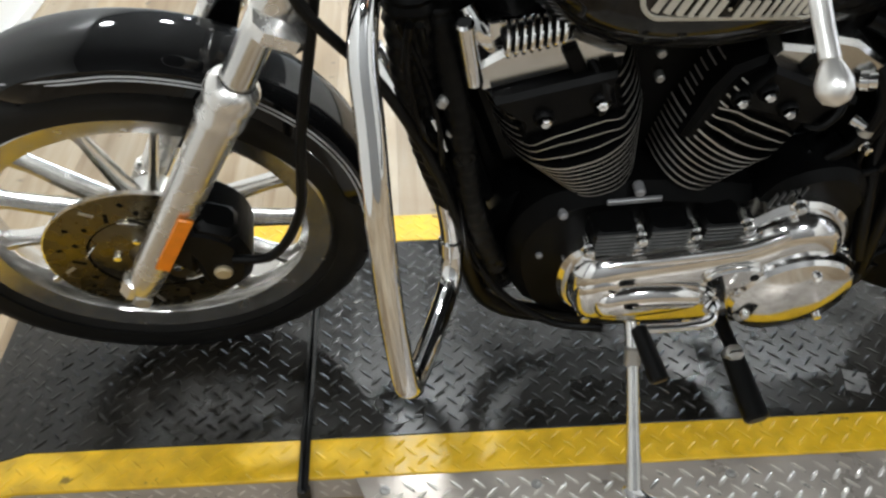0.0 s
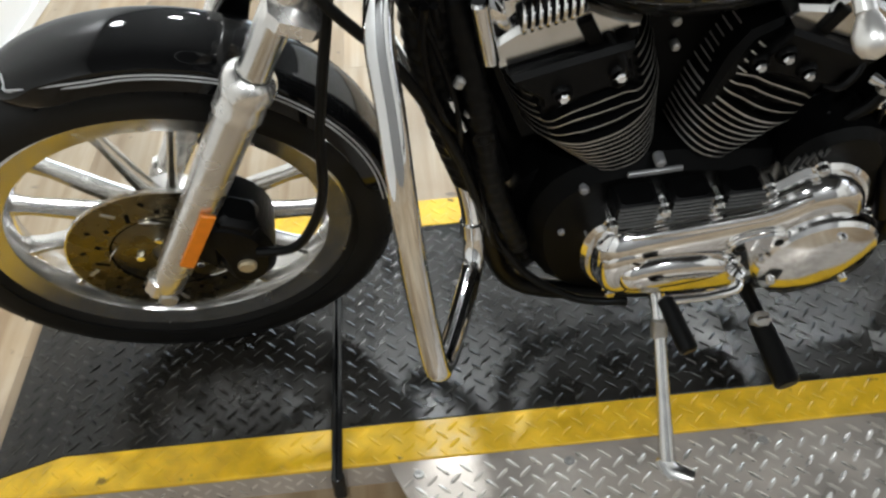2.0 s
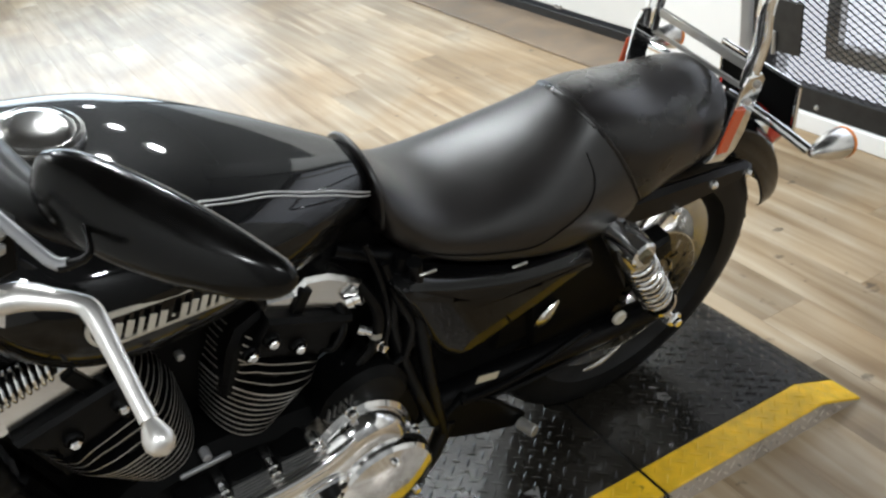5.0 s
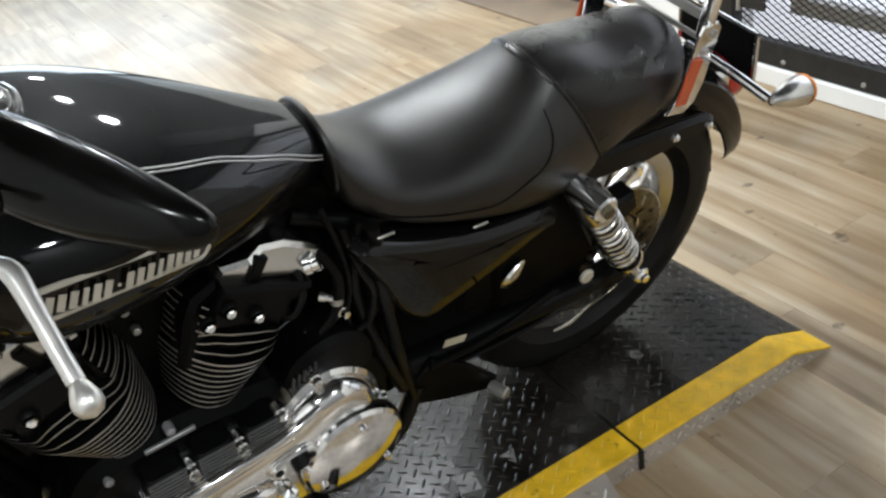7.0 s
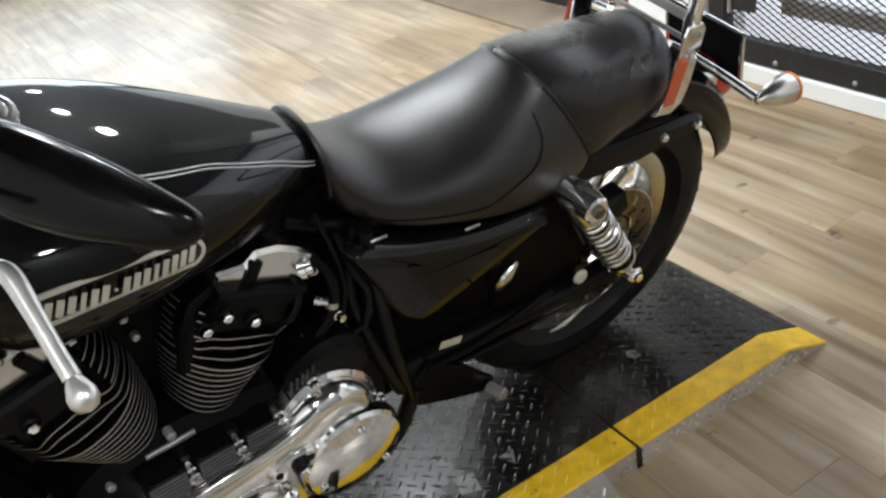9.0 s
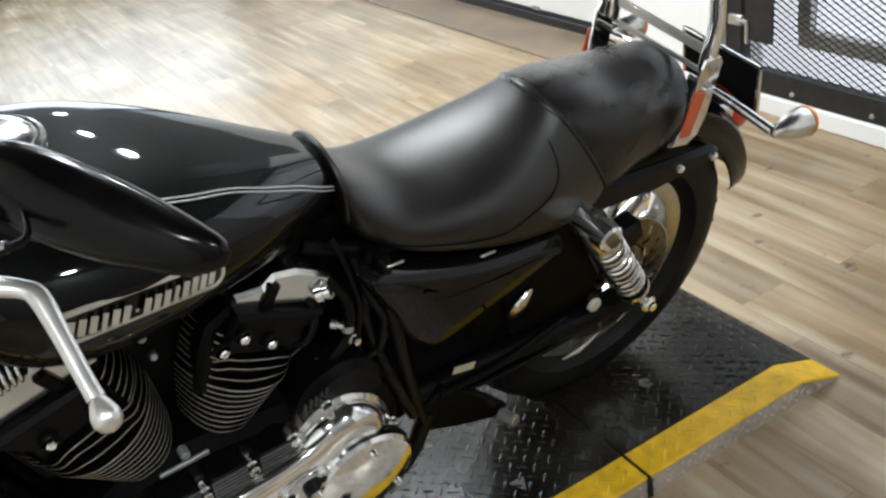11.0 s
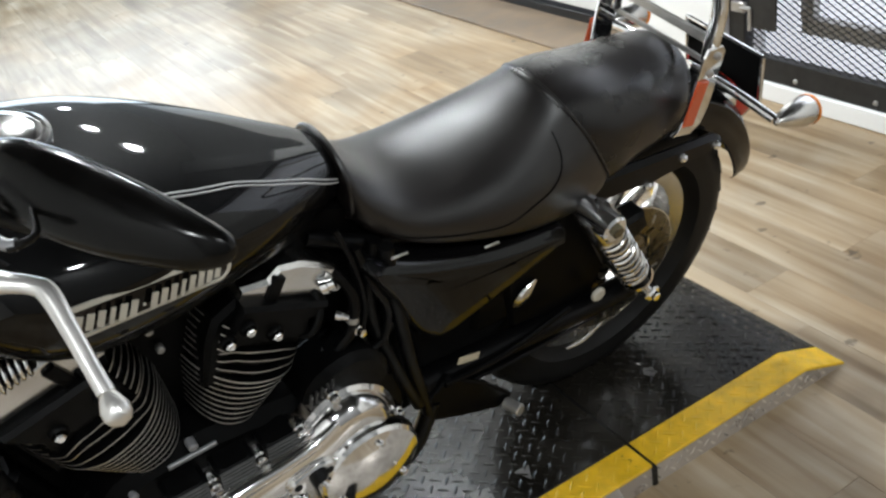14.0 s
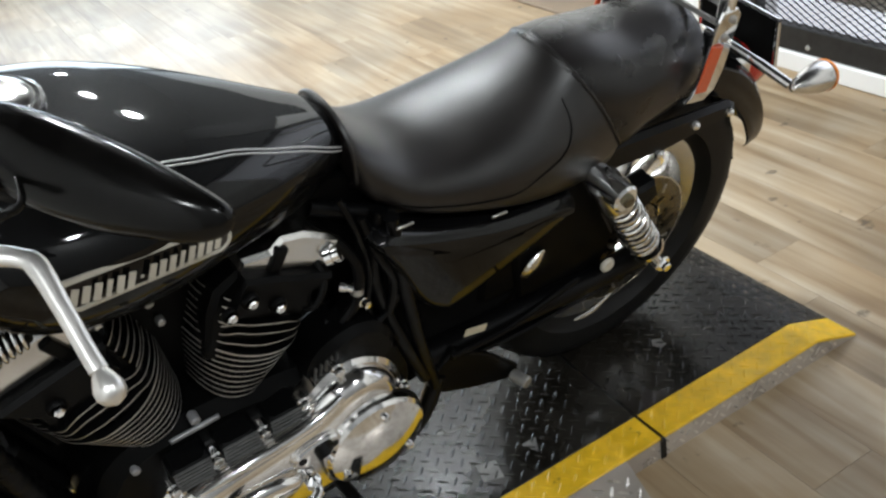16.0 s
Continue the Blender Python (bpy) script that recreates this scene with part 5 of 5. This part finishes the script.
for pts in FR:
    for s in (1, -1):
        part("frame_tube", Geo().tube([(x, y * s, z) for x, y, z in pts], 0.0155 if pts is FR[0] else 0.0115, 14, 5), SATIN, bike, "satin black frame tube")
part("backbone", Geo().tube([(0.34, 0, 0.97), (0.45, 0, 0.93), (0.70, 0, 0.80), (0.95, 0, 0.76)], [0.04, 0.035, 0.03, 0.03], 16, 4), SATIN, bike)
part("steering_neck", Geo().rod(on_fork(0.54, 0, 0.055), on_fork(0.75, 0, 0.055), 0.033, n=24, ch=0.004), SATIN, bike)
neck = part("neck_cover", Geo().prism([(0.335, 0.94), (0.45, 0.99), (0.47, 0.86), (0.455, 0.78), (0.40, 0.74), (0.36, 0.78)], -0.06, 0.06, 0.015, steps=3), SATIN, bike, "black neck cover")
reg = part("regulator", Geo().box((0.455, -0.0, 0.50), (0.035, 0.13, 0.13), Matrix.Rotation(-0.28, 3, "Y"), 0.008), WRINKLE, bike, "black finned voltage regulator")
for k in range(7):
    part("rib", Geo().box((0.428 + 0.006 * k, 0, 0.575 - 0.02 * k), (0.012, 0.12, 0.005), Matrix.Rotation(-0.28, 3, "Y"), 0.0015), WRINKLE, reg)
part("loom", Geo().tube([(0.40, -0.07, 0.80), (0.425, -0.10, 0.66), (0.45, -0.11, 0.50), (0.49, -0.11, 0.36)], [0.0135, 0.0165] * 24, 12, 24), SOFT_RUBBER, bike, "black ribbed cable sleeve")
part("under_tray", Geo().prism([(0.96, 0.69), (1.32, 0.66), (1.32, 0.40), (1.20, 0.30), (1.02, 0.26), (0.97, 0.45)], -0.085, 0.085, 0.02), FOAM, bike)

part("ignition_box", Geo().box((0.475, 0.01, 0.66), (0.075, 0.13, 0.30), Matrix.Rotation(-0.32, 3, "Y"), 0.015), WRINKLE, bike, "black coil and ignition housing in front of the engine")
part("horn", Geo().lathe([(0.0, 0.01), (0.0, 0.040), (-0.012, 0.045), (-0.03, 0.03), (-0.035, 0.001)], (0.455, -0.055, 0.735), (-0.3, 1, 0.1), 28), WRINKLE, bike, "black round horn")
part("coil_clamp", Geo().tube([(0.43, -0.075, 0.80), (0.445, -0.09, 0.775), (0.462, -0.085, 0.745)], [0.010, 0.012, 0.008], 12, 4), CHROME, bike, "chrome coil clamp")
part("front_engine_mount", Geo().prism([(0.42, 0.80), (0.56, 0.80), (0.62, 0.62), (0.56, 0.40), (0.465, 0.40), (0.44, 0.60)], -0.03, 0.05, 0.01), SOOT, bike, "black engine mount behind the downtubes")
part("coil_tube", Geo().rod((0.424, -0.10, 0.80), (0.440, -0.10, 0.712), 0.0105, n=18, ch=0.003), CHROME, bike, "pale grey coil tube")
part("rear_box", Geo().prism([(0.87, 0.80), (0.99, 0.76), (1.0, 0.50), (0.90, 0.48), (0.88, 0.60)], -0.06, 0.06, 0.012), SOOT, bike, "black electrical box behind the engine")
part("wiring_harness", Geo().tube([(0.372, -0.055, 0.82), (0.380, -0.06, 0.72), (0.397, -0.062, 0.62), (0.424, -0.064, 0.51), (0.458, -0.066, 0.40), (0.505, -0.07, 0.28)], [0.030, 0.034] * 26, 14, 20), SOFT_RUBBER, bike, "black ribbed wiring harness along the frame")
for k in range(4):
    wire = [(x + 0.012 * math.sin(5 * i + 2.1 * k), -0.088 - 0.006 * k % 3 - 0.012 * math.cos(1.7 * i + k), z) for i, (x, z) in enumerate(((0.368, 0.80), (0.378, 0.73), (0.388, 0.66), (0.402, 0.59), (0.420, 0.52), (0.442, 0.45), (0.466, 0.38), (0.49, 0.31)))]
    part("wire", Geo().tube(wire, 0.0055 - 0.0006 * k, 8, 5), SATIN, bike, "thin black cable tied to the harness")
part("cable_clip", Geo().rod((0.393, -0.108, 0.668), (0.412, -0.108, 0.613), 0.0038, n=10, ch=0.001), CHROME, bike)
for x, z in ((0.405, 0.69), (0.418, 0.64), (0.436, 0.56), (0.452, 0.50)):
    part("cable_clip", Geo().box((x, -0.104, z), (0.012, 0.012, 0.016), Matrix.Rotation(0.4, 3, "Y"), 0.003), CAST, bike)
part("coil_bracket", Geo().prism([(0.45, 0.795), (0.50, 0.80), (0.525, 0.775), (0.505, 0.785), (0.465, 0.778), (0.452, 0.765)], -0.098, -0.090, 0.002), CHROME, bike, "chrome coil bracket")
part("tube_clip", Geo().lathe([(0, 0.008), (0, 0.0135), (0.008, 0.0135), (0.010, 0.009), (0.006, 0.004)], (0.432, -0.11, 0.605), (0, -1, 0), 20), SATIN, bike)
# added bright piece in place of a gap that shows the yellow stripe
part("gap_stand_in", Geo().tube([(1.258, -0.106, 0.422), (1.268, -0.113, 0.448), (1.292, -0.110, 0.466)], [0.014, 0.016, 0.004], 10, 4, flat=0.5), POLISHED, bike, "added bright piece standing in for a gap")
part("guard_strip", Geo().tube([(1.38, -0.122, 0.232), (1.42, -0.124, 0.235), (1.47, -0.122, 0.252)], [0.002, 0.0055, 0.002], 8, 4), POLISHED, bike)
part("battery_box", Geo().box((1.30, 0.0, 0.50), (0.26, 0.19, 0.27), Matrix.Rotation(0.1, 3, "Y"), 0.02), SOOT, bike, "black battery and inner fender box")
part("inner_plate", Geo().prism([(1.22, 0.56), (1.36, 0.60), (1.42, 0.50), (1.47, 0.40), (1.44, 0.33), (1.25, 0.36)], -0.105, -0.085, 0.008), SOOT, bike, "black plate in front of the rear wheel")
part("brake_rod", Geo().tube([(1.08, -0.135, 0.36), (1.20, -0.138, 0.352), (1.36, -0.132, 0.372)], 0.0065, 8, 4), SATIN, bike)

# hoses and fittings behind the rear cylinder
for pts, r in (([(0.915, -0.095, 0.70), (0.935, -0.115, 0.65), (0.925, -0.12, 0.59), (0.90, -0.115, 0.55), (0.905, -0.11, 0.50)], 0.0085),
               ([(0.955, -0.10, 0.72), (0.965, -0.12, 0.66), (0.985, -0.125, 0.60), (0.975, -0.125, 0.54)], 0.0065),
               ([(0.88, -0.10, 0.555), (0.92, -0.125, 0.535), (0.965, -0.125, 0.535), (0.995, -0.12, 0.56)], 0.0055),
               ([(0.93, -0.09, 0.76), (0.945, -0.105, 0.70), (0.955, -0.11, 0.62), (0.945, -0.115, 0.56), (0.96, -0.12, 0.49)], 0.0050)):
    part("hose", Geo().tube(pts, r, 10, 6), SATIN, bike, "black rubber hose behind the rear cylinder")
for c, axis, r in (((0.893, -0.105, 0.685), (0.8, -0.4, 0.3), 0.013), ((0.905, -0.112, 0.628), (0.7, -0.6, -0.2), 0.009), ((0.93, -0.118, 0.588), (0.2, -1, 0.1), 0.008)):
    part("hose_fitting", Geo().lathe([(0.0, r * 0.6), (0.001, r), (0.010, r), (0.011, r * 0.75), (0.020, r * 0.75), (0.021, 0.0005)], c, axis, 14), CHROME, bike, "bright hose fitting")
part("hose_clamp", Geo().lathe([(-0.005, 0.0092), (-0.005, 0.0105), (0.005, 0.0105), (0.005, 0.0092)], (0.929, -0.118, 0.61), (0.1, 0.05, 1), 18, closed=True), CAST, bike)
part("hose_clamp", Geo().lathe([(-0.005, 0.0092), (-0.005, 0.0105), (0.005, 0.0105), (0.005, 0.0092)], (0.901, -0.114, 0.545), (0.1, 0.05, 1), 18, closed=True), CAST, bike)

# engine guard
GUARD = [(0.352, -0.05, 0.86), (0.328, -0.10, 0.85), (0.318, -0.145, 0.808), (0.321, -0.185, 0.744), (0.324, -0.232, 0.66), (0.330, -0.274, 0.555), (0.342, -0.305, 0.435), (0.348, -0.307, 0.402), (0.360, -0.285, 0.382), (0.377, -0.245, 0.366), (0.405, -0.175, 0.347), (0.424, -0.125, 0.345), (0.429, -0.095, 0.385), (0.425, -0.082, 0.44), (0.412, -0.065, 0.51)]
for s in (1, -1):
    guard = part("engine_guard", Geo().tube([(x, y * s, z) for x, y, z in GUARD], 0.0155, 18, 6), CHROME, bike, "chrome engine guard bar")
    part("clamp", Geo().rod((0.4285, -0.097 * s, 0.378), (0.428, -0.089 * s, 0.405), 0.0185, n=18, ch=0.003), CHROME, guard)

# side cover, shocks, swingarm
SIDE = [(0.955, 0.700), (0.990, 0.700), (1.074, 0.660), (1.191, 0.618), (1.318, 0.594), (1.330, 0.562), (1.29, 0.538), (1.197, 0.508), (1.083, 0.480), (1.04, 0.500), (1.012, 0.540), (0.980, 0.62), (0.955, 0.675)]
cover = part("oil_tank_cover", pillow(SIDE, -0.098, 0.046, 0.026, rows=8, floor_=0.07), PAINT, bike, "black gloss oil tank side cover", 60)
for x, z in ((1.00, 0.712), (1.165, 0.642)):
    part("seat_clip", Geo().box((x, -0.14, z), (0.028, 0.004, 0.004), Matrix.Rotation(0.1, 3, "Y"), 0.001), CAST, cover)
for s in (1, -1):
    top, low = Vector((1.365, -0.160 * s, 0.612)), Vector((1.519, -0.160 * s, 0.358))
    d = (low - top).normalized()
    L = (low - top).length
    shock = part("shock_absorber", Geo().rod(top + d * 0.02, low, 0.016, n=16), SATIN, bike, "chrome rear shock absorber with a coil spring")
    part("shock_cover", Geo().lathe([(-0.014, 0.018), (-0.012, 0.027), (0.012, 0.031), (0.034, 0.0335), (0.050, 0.034), (0.054, 0.031), (0.054, 0.012)], top, d, 28), POLISHED, shock)
    part("top_eye", Geo().rod(top + Vector((0, -0.046 * s, 0)), top + Vector((0, 0.03 * s, 0)), 0.024, n=28, ch=0.004), CHROME, shock)
    part("top_nut", Geo().rod(top + Vector((0, -0.053 * s, 0)), top + Vector((0, -0.044 * s, 0)), 0.012, n=6, ch=0.002), STEEL, shock)
    part("lower_eye", Geo().rod(low + Vector((0, -0.03 * s, 0)), low + Vector((0, 0.03 * s, 0)), 0.017, n=20, ch=0.003).rod(low + Vector((0, -0.04 * s, 0)), low + Vector((0, -0.028 * s, 0)), 0.010, n=6, ch=0.002), CHROME, shock)
    side1 = d.cross(Vector((0, 1, 0))).normalized()
    up1 = d.cross(side1)
    turns, n = 10, 220
    coil = [top + d * (0.054 + (L - 0.116) * i / n) + 0.0275 * (math.cos(2 * math.pi * turns * i / n) * side1 + math.sin(2 * math.pi * turns * i / n) * up1) for i in range(n + 1)]
    part("spring", Geo().tube(coil, 0.0043, 8, 0), POLISHED, shock, "chrome coil spring")
    part("spring_seat", Geo().lathe([(0, 0.012), (0.0, 0.031), (0.008, 0.032), (0.02, 0.023), (0.03, 0.014)], low - d * 0.052, d, 24), CHROME, shock)
    arm = part("swingarm", Geo().tube([(1.03, -0.10 * s, 0.345), (1.20, -0.105 * s, 0.335), (1.40, -0.115 * s, 0.322), (1.575, -0.12 * s, 0.318)], [0.028, 0.025, 0.024, 0.026], 14, 4), SATIN, bike, "black swingarm")
    part("axle_plug", Geo().rod((1.422, -0.136 * s, 0.376), (1.422, -0.146 * s, 0.376), 0.015, n=24, ch=0.003), IVORY, arm, "pale round plug")
part("rear_axle", Geo().rod((1.535, -0.145, 0.323), (1.535, 0.145, 0.323), 0.012, n=18, ch=0.002), CAST, bike)
brack = part("pillion_bracket", Geo().prism([(1.05, 0.34), (1.09, 0.37), (1.17, 0.295), (1.235, 0.215), (1.205, 0.195), (1.12, 0.235), (1.06, 0.27)], -0.135, -0.12, 0.004), SOOT, bike, "black pillion peg bracket")
part("peg_stub", Geo().rod((1.215, -0.14, 0.21), (1.225, -0.175, 0.215), 0.012, n=14, ch=0.002), CAST, brack)
part("warning_label", Geo().box((1.118, -0.151, 0.418), (0.045, 0.001, 0.016), Matrix.Rotation(0.3, 3, "Y"), 0.0002), GOLD, brack, "small pale label")
part("belt_guard", Geo().tube([(1.06, -0.10, 0.30), (1.25, -0.105, 0.278), (1.45, -0.108, 0.275)], 0.012, 8, 4, flat=0.5), SATIN, bike)

# rear wheel, fender and tail
rear = wheel(AXLE2, 0.219, 0.323, 0.047, 0.075, 13, "rear_wheel")
brake_disc(AXLE2, -0.078, 0.146, rear)
rf = part("rear_fender", arch(AXLE2, 150, 11, 0.392, 0.318, 0.088, tip=0.72), PAINT, bike, "black gloss rear fender")
part("rear_caliper", Geo().prism([(1.47, 0.44), (1.50, 0.475), (1.56, 0.48), (1.575, 0.44), (1.53, 0.415)], -0.105, -0.055, 0.008), WRINKLE, bike)
RAIL = [(1.375, 0.600), (1.395, 0.640), (1.49, 0.628), (1.700, 0.602), (1.722, 0.585), (1.715, 0.562), (1.55, 0.560), (1.42, 0.578)]
for s in (1, -1):
    rail = part("fender_strut", Geo().prism(RAIL, -0.118 * s, -0.096 * s, 0.009), SATIN, bike, "black fender strut")
    for x, z in ((1.698, 0.582), (1.528, 0.568), (1.61, 0.592)):
        part("strut_bolt", Geo().lathe([(0, 0.009), (0.006, 0.008), (0.010, 0.004), (0.011, 0.0005)], (x, -0.118 * s, z), (0, -s, 0), 16), CHROME, rail)
    strap = part("side_strap", Geo().prism([(1.560, 0.662), (1.572, 0.658), (1.605, 0.650), (1.628, 0.665), (1.640, 0.70), (1.650, 0.800), (1.640, 0.812), (1.610, 0.812), (1.600, 0.79), (1.590, 0.705), (1.572, 0.668)], -0.1265 * s, -0.1195 * s, 0.0015), CHROME, bike, "chrome backrest side strap")
    part("side_reflector", Geo().box((1.598, -0.129 * s, 0.716), (0.027, 0.005, 0.085), Matrix.Rotation(0.20, 3, "Y"), 0.002), ORANGE_RED, strap, "orange red side reflector")
    for x, z in ((1.632, 0.795), (1.622, 0.765)):
        part("strap_bolt", Geo().lathe([(0, 0.007), (0.004, 0.006), (0.006, 0.0005)], (x, -0.1265 * s, z), (0, -s, 0), 12), CAST, strap)
    up = part("backrest_upright", Geo().tube([(1.63, -0.112 * s, 0.78), (1.630, -0.111 * s, 0.82), (1.634, -0.109 * s, 0.87), (1.624, -0.106 * s, 0.94), (1.655, -0.10 * s, 1.06), (1.69, -0.095 * s, 1.16)], 0.0095, 14, 6, flat=1.6), CHROME, bike, "chrome backrest upright")
part("backrest_cross", Geo().box((1.63, 0, 0.815), (0.006, 0.22, 0.018), None, 0.002).box((1.632, 0, 0.775), (0.004, 0.22, 0.010), None, 0.001), CAST, bike, "bright cross plate between the backrest uprights")
part("backrest_top", Geo().tube([(1.70, -0.095, 1.15), (1.71, -0.06, 1.19), (1.71, 0.06, 1.19), (1.70, 0.095, 1.15)], 0.0095, 14, 5), CHROME, bike)
tail = part("tail_light", Geo().loft([egg(x, w, 0.575, 0.575 + h, 0.575 - h, n=20, p_up=3, p_low=3) for x, w, h in ((1.80, 0.055, 0.05), (1.82, 0.065, 0.058), (1.875, 0.058, 0.052), (1.892, 0.035, 0.035))]), RED, bike, "red tail light")
part("tail_base", Geo().loft([egg(x, w, 0.58, 0.58 + h, 0.58 - h, n=20, p_up=3, p_low=3) for x, w, h in ((1.72, 0.05, 0.04), (1.79, 0.062, 0.056), (1.81, 0.066, 0.059))]), CHROME, tail)
plate = part("number_plate", Geo().box((1.812, -0.012, 0.668), (0.003, 0.178, 0.105), Matrix.Rotation(-0.25, 3, "Y"), 0.0005), FOAM, bike, "dark number plate back in a chrome frame")
for a, b in (((0, -0.09, 0.054), (0, 0.09, 0.054)), ((0, -0.09, -0.054), (0, 0.09, -0.054)), ((0, -0.09, -0.054), (0, -0.09, 0.054)), ((0, 0.09, -0.054), (0, 0.09, 0.054))):
    t = Matrix.Rotation(-0.25, 3, "Y")
    o = Vector((1.812, -0.012, 0.668))
    part("plate_frame", Geo().rod(o + t @ Vector(a), o + t @ Vector(b), 0.0045, n=10), CHROME, plate)
for s in (1, -1):
    sig = bullet(Vector((1.806, -0.207 * s, 0.664)), (1, 0, -0.10), 0.0270, 0.084, AMBER, "chrome rear turn signal")
    part("stem", Geo().tube([(1.70, -0.03 * s, 0.70), (1.715, -0.11 * s, 0.69), (1.732, -0.197 * s, 0.67)], 0.009, 12, 4), CHROME, sig)

# ---- floor boards, laid last ----
near_boards, far_boards = [], Geo()
width, length = 0.15, 1.22
base_mesh = mesh_of("floor_board", plank(length - 0.0006, width - 0.0004), WOOD)
random.seed(5)
count = 0
for i in range(int(4.3 / width)):
    x = -0.98 + (i + 0.5) * width
    y = -3.3 - random.random() * length
    while y < 7.0:
        y += length
        y0, y1 = max(y - length / 2, -3.2), min(y + length / 2, 6.95)
        if y1 - y0 < 0.05:
            continue
        if count < 300 and -0.9 < y < 5.6 and -0.6 < x < 3.0 and y1 - y0 > length - 0.001:
            b = new("floor_board", base_mesh)
            b.parent, b.location = floor_base, (x, y, FLOOR - 0.006)
            count += 1
        else:
            far_boards.box((x, (y0 + y1) / 2, FLOOR - 0.006), (width - 0.0004, y1 - y0 - 0.0006, 0.012), ch=0.0004)
tagged(part("far_boards", far_boards, WOOD, floor_base), kind="stuff")
